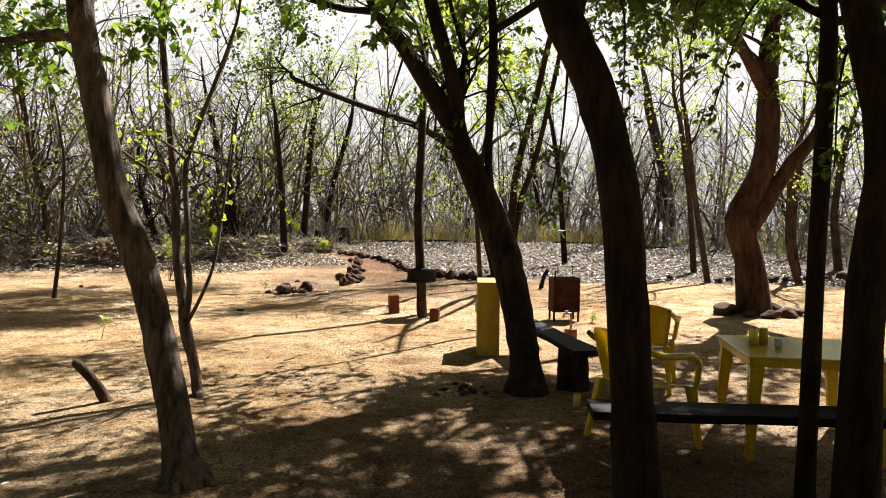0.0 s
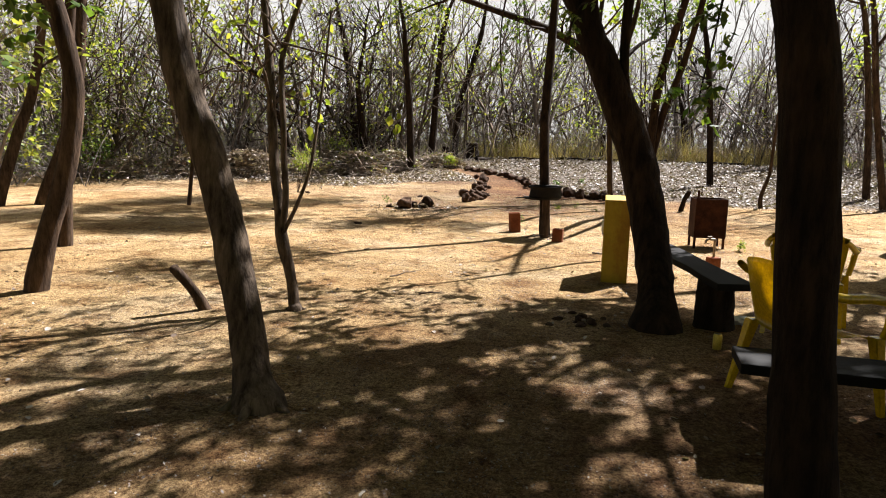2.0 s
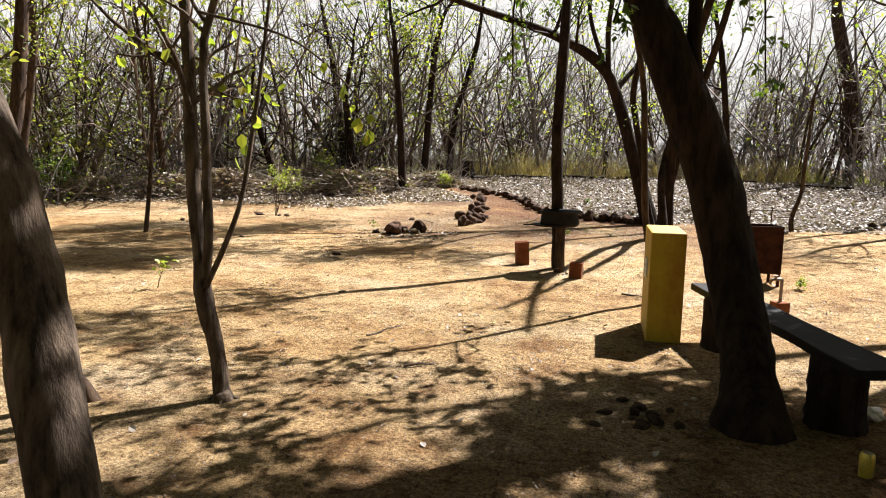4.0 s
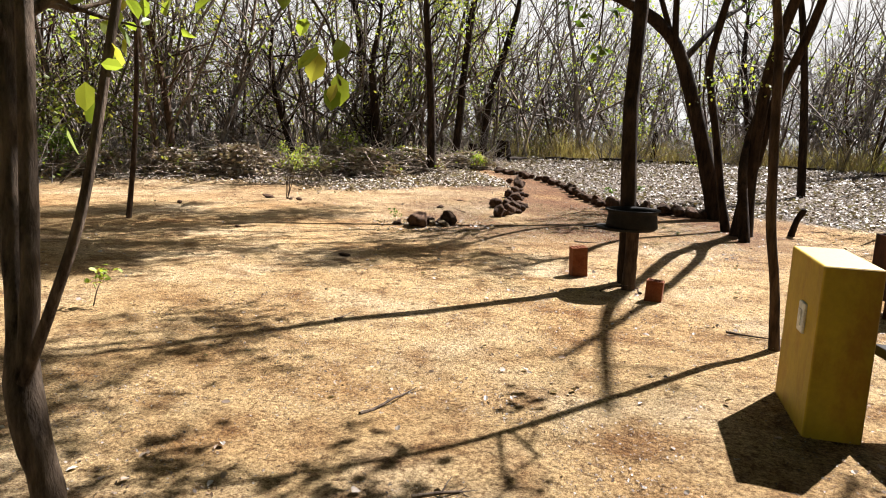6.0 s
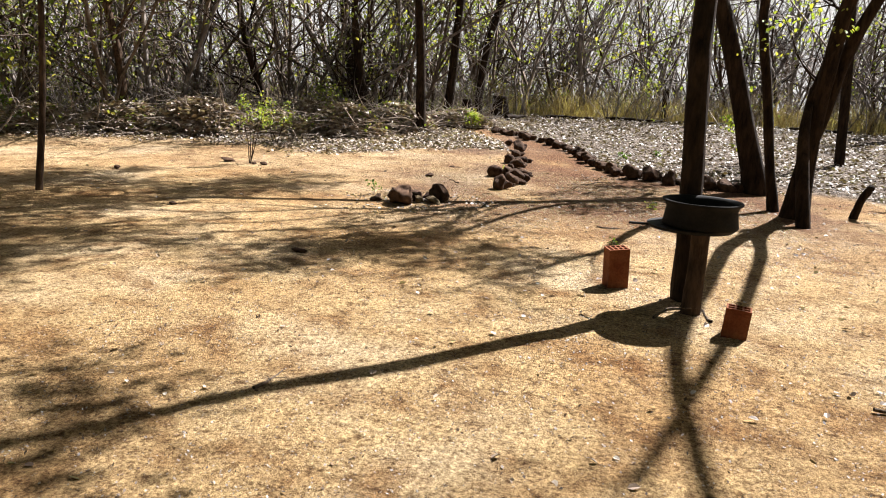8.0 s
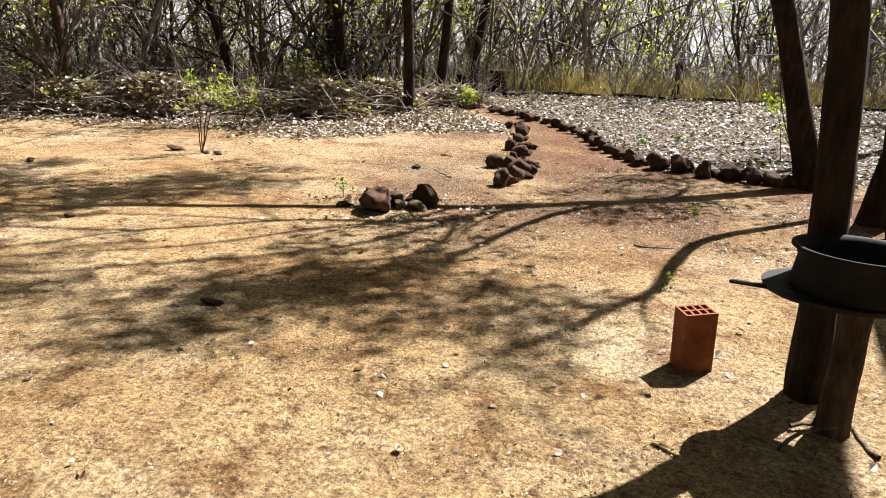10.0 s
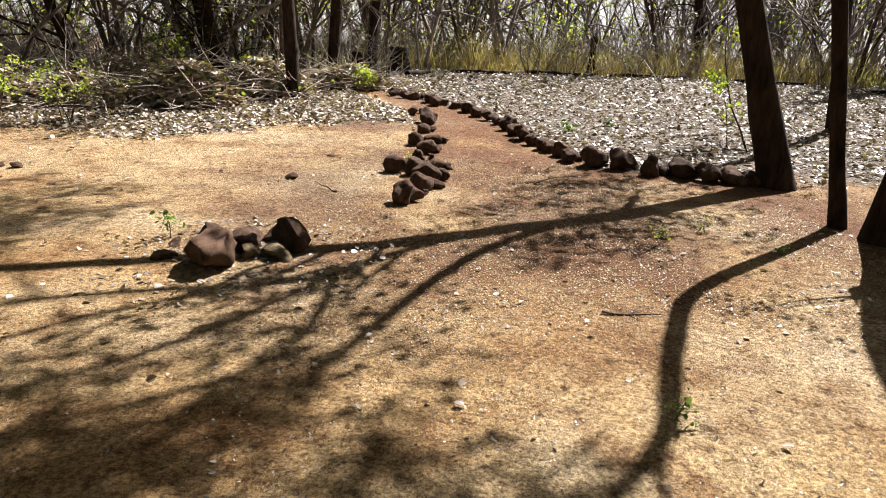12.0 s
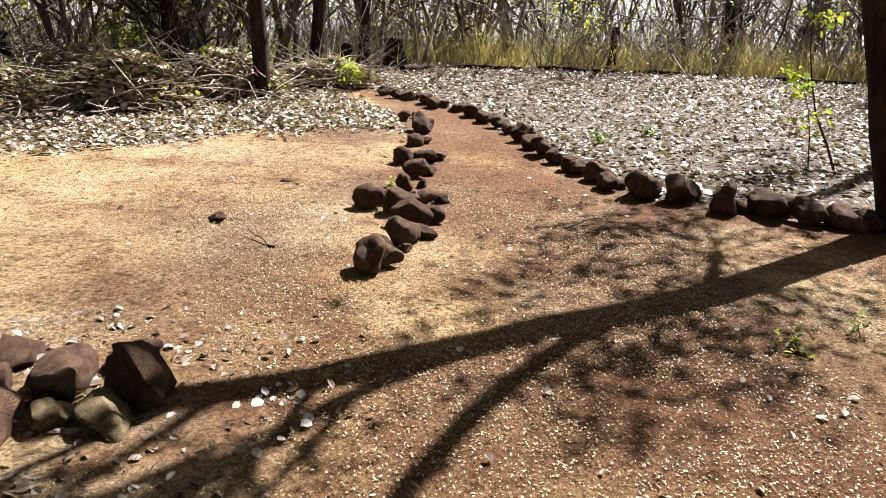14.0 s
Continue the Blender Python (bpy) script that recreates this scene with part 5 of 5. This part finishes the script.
for k, (x, y, ln, r, turn) in enumerate([(-1.6, 30.6, 1.6, .06, 14), (.6, 31.2, 2.0, .07, -9), (3.2, 31.7, 2.4, .07, 12), (6.4, 30.9, 1.8, .06, -22), (9.0, 28.6, 1.8, .06, -40), (-5.4, 25.2, 2.4, .06, 25), (-6.6, 26.4, 2.0, .05, -18), (-3.3, 29.3, 1.4, .08, 70)]):
    fallen_log(x, y, ln, r, turn, "dark fallen log lying in leaf litter", 300 + k)


def litter(name, seed, n, x0, x1, y0, y1, size, mat, label, want, lift=0.012):
    g = np.random.default_rng(seed)
    x, y = g.uniform(x0, x1, n), g.uniform(y0, y1, n)
    keep = g.random(n) < want(x, y)
    x, y = x[keep], y[keep]
    at = np.stack([x, y, rise(y) + g.uniform(0.002, lift, len(x))], 1)
    v, f = leaves(g, at, size, 0, 1, True)
    tagged(new(name, mesh_from(name, v, f, mat, False)), label, "leaf litter", kind="stuff")


litter("leaf_litter", 91, 52000, -14, 12, 18, 33, .085, M_DRY, "pale dry leaves covering the ground", lambda x, y: leaf_cover(x, y) * np.clip(1.5 - y / 36, .2, 1), .05)
litter("pale_leaves", 97, 30000, -14, -2.5, 18.5, 28, .08, M_DRY_PALE, "pale tan dry leaves on the bank of litter", lambda x, y: .8 * leaf_cover(x, y), .05)
litter("heap_leaves", 96, 2600, -4.4, -1.8, 14.2, 16.6, .045, M_DRY, "dry leaves gathered round the stone heap", lambda x, y: np.clip(1.15 - np.hypot(x + 3.1, y - 15.3) / 1.0, 0, 1))
litter("scattered_leaves", 92, 4200, -9, 8, 2, 20, .042, M_DRY, "scattered dry leaves on the sandy yard", lambda x, y: .10 + .5 * np.clip(fuzz(x, y, .5, 2.0) + .1, 0, 1) + .4 * (y > 14))


litter("pale_scattered_leaves", 98, 1500, -6, 3.5, 3, 18.5, .042, M_DRY_PALE, "pale curled dry leaves scattered on the earth", lambda x, y: .25 + .75 * np.clip(fuzz(x, y, .7, 12.0) + .2, 0, 1))


def dead_twig(x, y, length, turn, seed):
    g = np.random.default_rng(seed)
    th = thing("dead_twig", pose(x, y, ground_at(x, y), 0, 0, turn), "thin dry fallen twig lying on the sand", "twig", "fallen twigs")
    stem = branch(g, (0, 0, .012), (1, 0, .02), length, .011, 6, .16, 0.0)
    shoots, _ = ramify(g, stem, 3, length * .35, 1, .3, 0.0, .2)
    for ln in [stem, *shoots]:
        ln[:, 2] = np.clip(ln[:, 2], .004, .05)
    v, f = tubes([stem], 6, .05, g)
    part("stem", mesh_from("stem", v, f, M_BARK_GREY), None, th)
    for sh in shoots:
        v, f = tubes([sh], 5)
        part("side_shoot", mesh_from("side_shoot", v, f, M_BARK_GREY), None, th)


for k, (x, y, length, turn) in enumerate([(-.40, 11.40, .42, 70), (-.30, 11.62, .30, 20), (-.02, 11.45, .35, 115), (-1.62, 8.0, .5, 50), (-1.15, 7.3, .35, 28), (.55, 10.3, .45, -20), (-2.9, 17.4, .4, 150), (-.9, 18.3, .5, 35), (-.75, 14.6, .4, 12), (-2.4, 9.6, .3, 80)]):
    dead_twig(x, y, length, turn, 400 + k)


def crumbs(name, seed, n, x0, x1, y0, y1, size, mat, label, want):
    g = np.random.default_rng(seed)
    x, y = g.uniform(x0, x1, n), g.uniform(y0, y1, n)
    keep = g.random(n) < want(x, y)
    x, y = x[keep], y[keep]
    v, f = chips(g, np.stack([x, y, rise(y) + g.uniform(.001, .007, len(x))], 1), size)
    tagged(new(name, mesh_from(name, v, f, mat, False)), label, "leaf litter", kind="stuff")


crumbs("litter_crumbs", 93, 110000, -4, 2.5, 3.5, 15, .012, M_DRY, "fine leaf crumbs and chips strewn over the sand", lambda x, y: .3 + .7 * np.clip(fuzz(x, y, .8, 4.0) + .25, 0, 1))
crumbs("path_chips", 94, 150000, -3.8, 1.6, 13.2, 19.5, .0115, M_STRAW, "fine straw chips strewn over the red path", lambda x, y: np.clip((y - 13.2) / 2.5, 0, 1) * (1 - leaf_cover(x, y)) * np.clip(.6 + fuzz(x, y, .9, 6.0), 0.15, 1))


crumbs("dark_crumbs", 95, 60000, -7, 4, 3, 18.5, .018, M_DARK_CRUMB, "dark bark crumbs and twig bits strewn over the sand", lambda x, y: .15 + .85 * np.clip(fuzz(x, y, .6, 8.0) + .2, 0, 1))


def crumpled_packet():
    th = thing("crumpled_packet", pose(1.66, 7.0, .0), "crumpled white packet lying on the ground", "litter")
    bm = bmesh.new()
    bmesh.ops.create_icosphere(bm, subdivisions=3, radius=.07)
    for v in bm.verts:
        v.co *= 1 + .35 * noise.noise(v.co * 25) + .15 * noise.noise(v.co * 60)
        v.co.z = max(v.co.z * .6 + .03, .0)
    part("packet", bm, M_WHITE, th)


crumpled_packet()


def earth_clods():
    g = np.random.default_rng(8)
    for _ in range(14):
        x, y = .35 + g.normal(0, .14), 6.75 + g.normal(0, .14)
        stone(g, x, y, g.uniform(.05, .13), "dark clod of dug earth beside the tree", "clods of earth", tall=.7)


earth_clods()
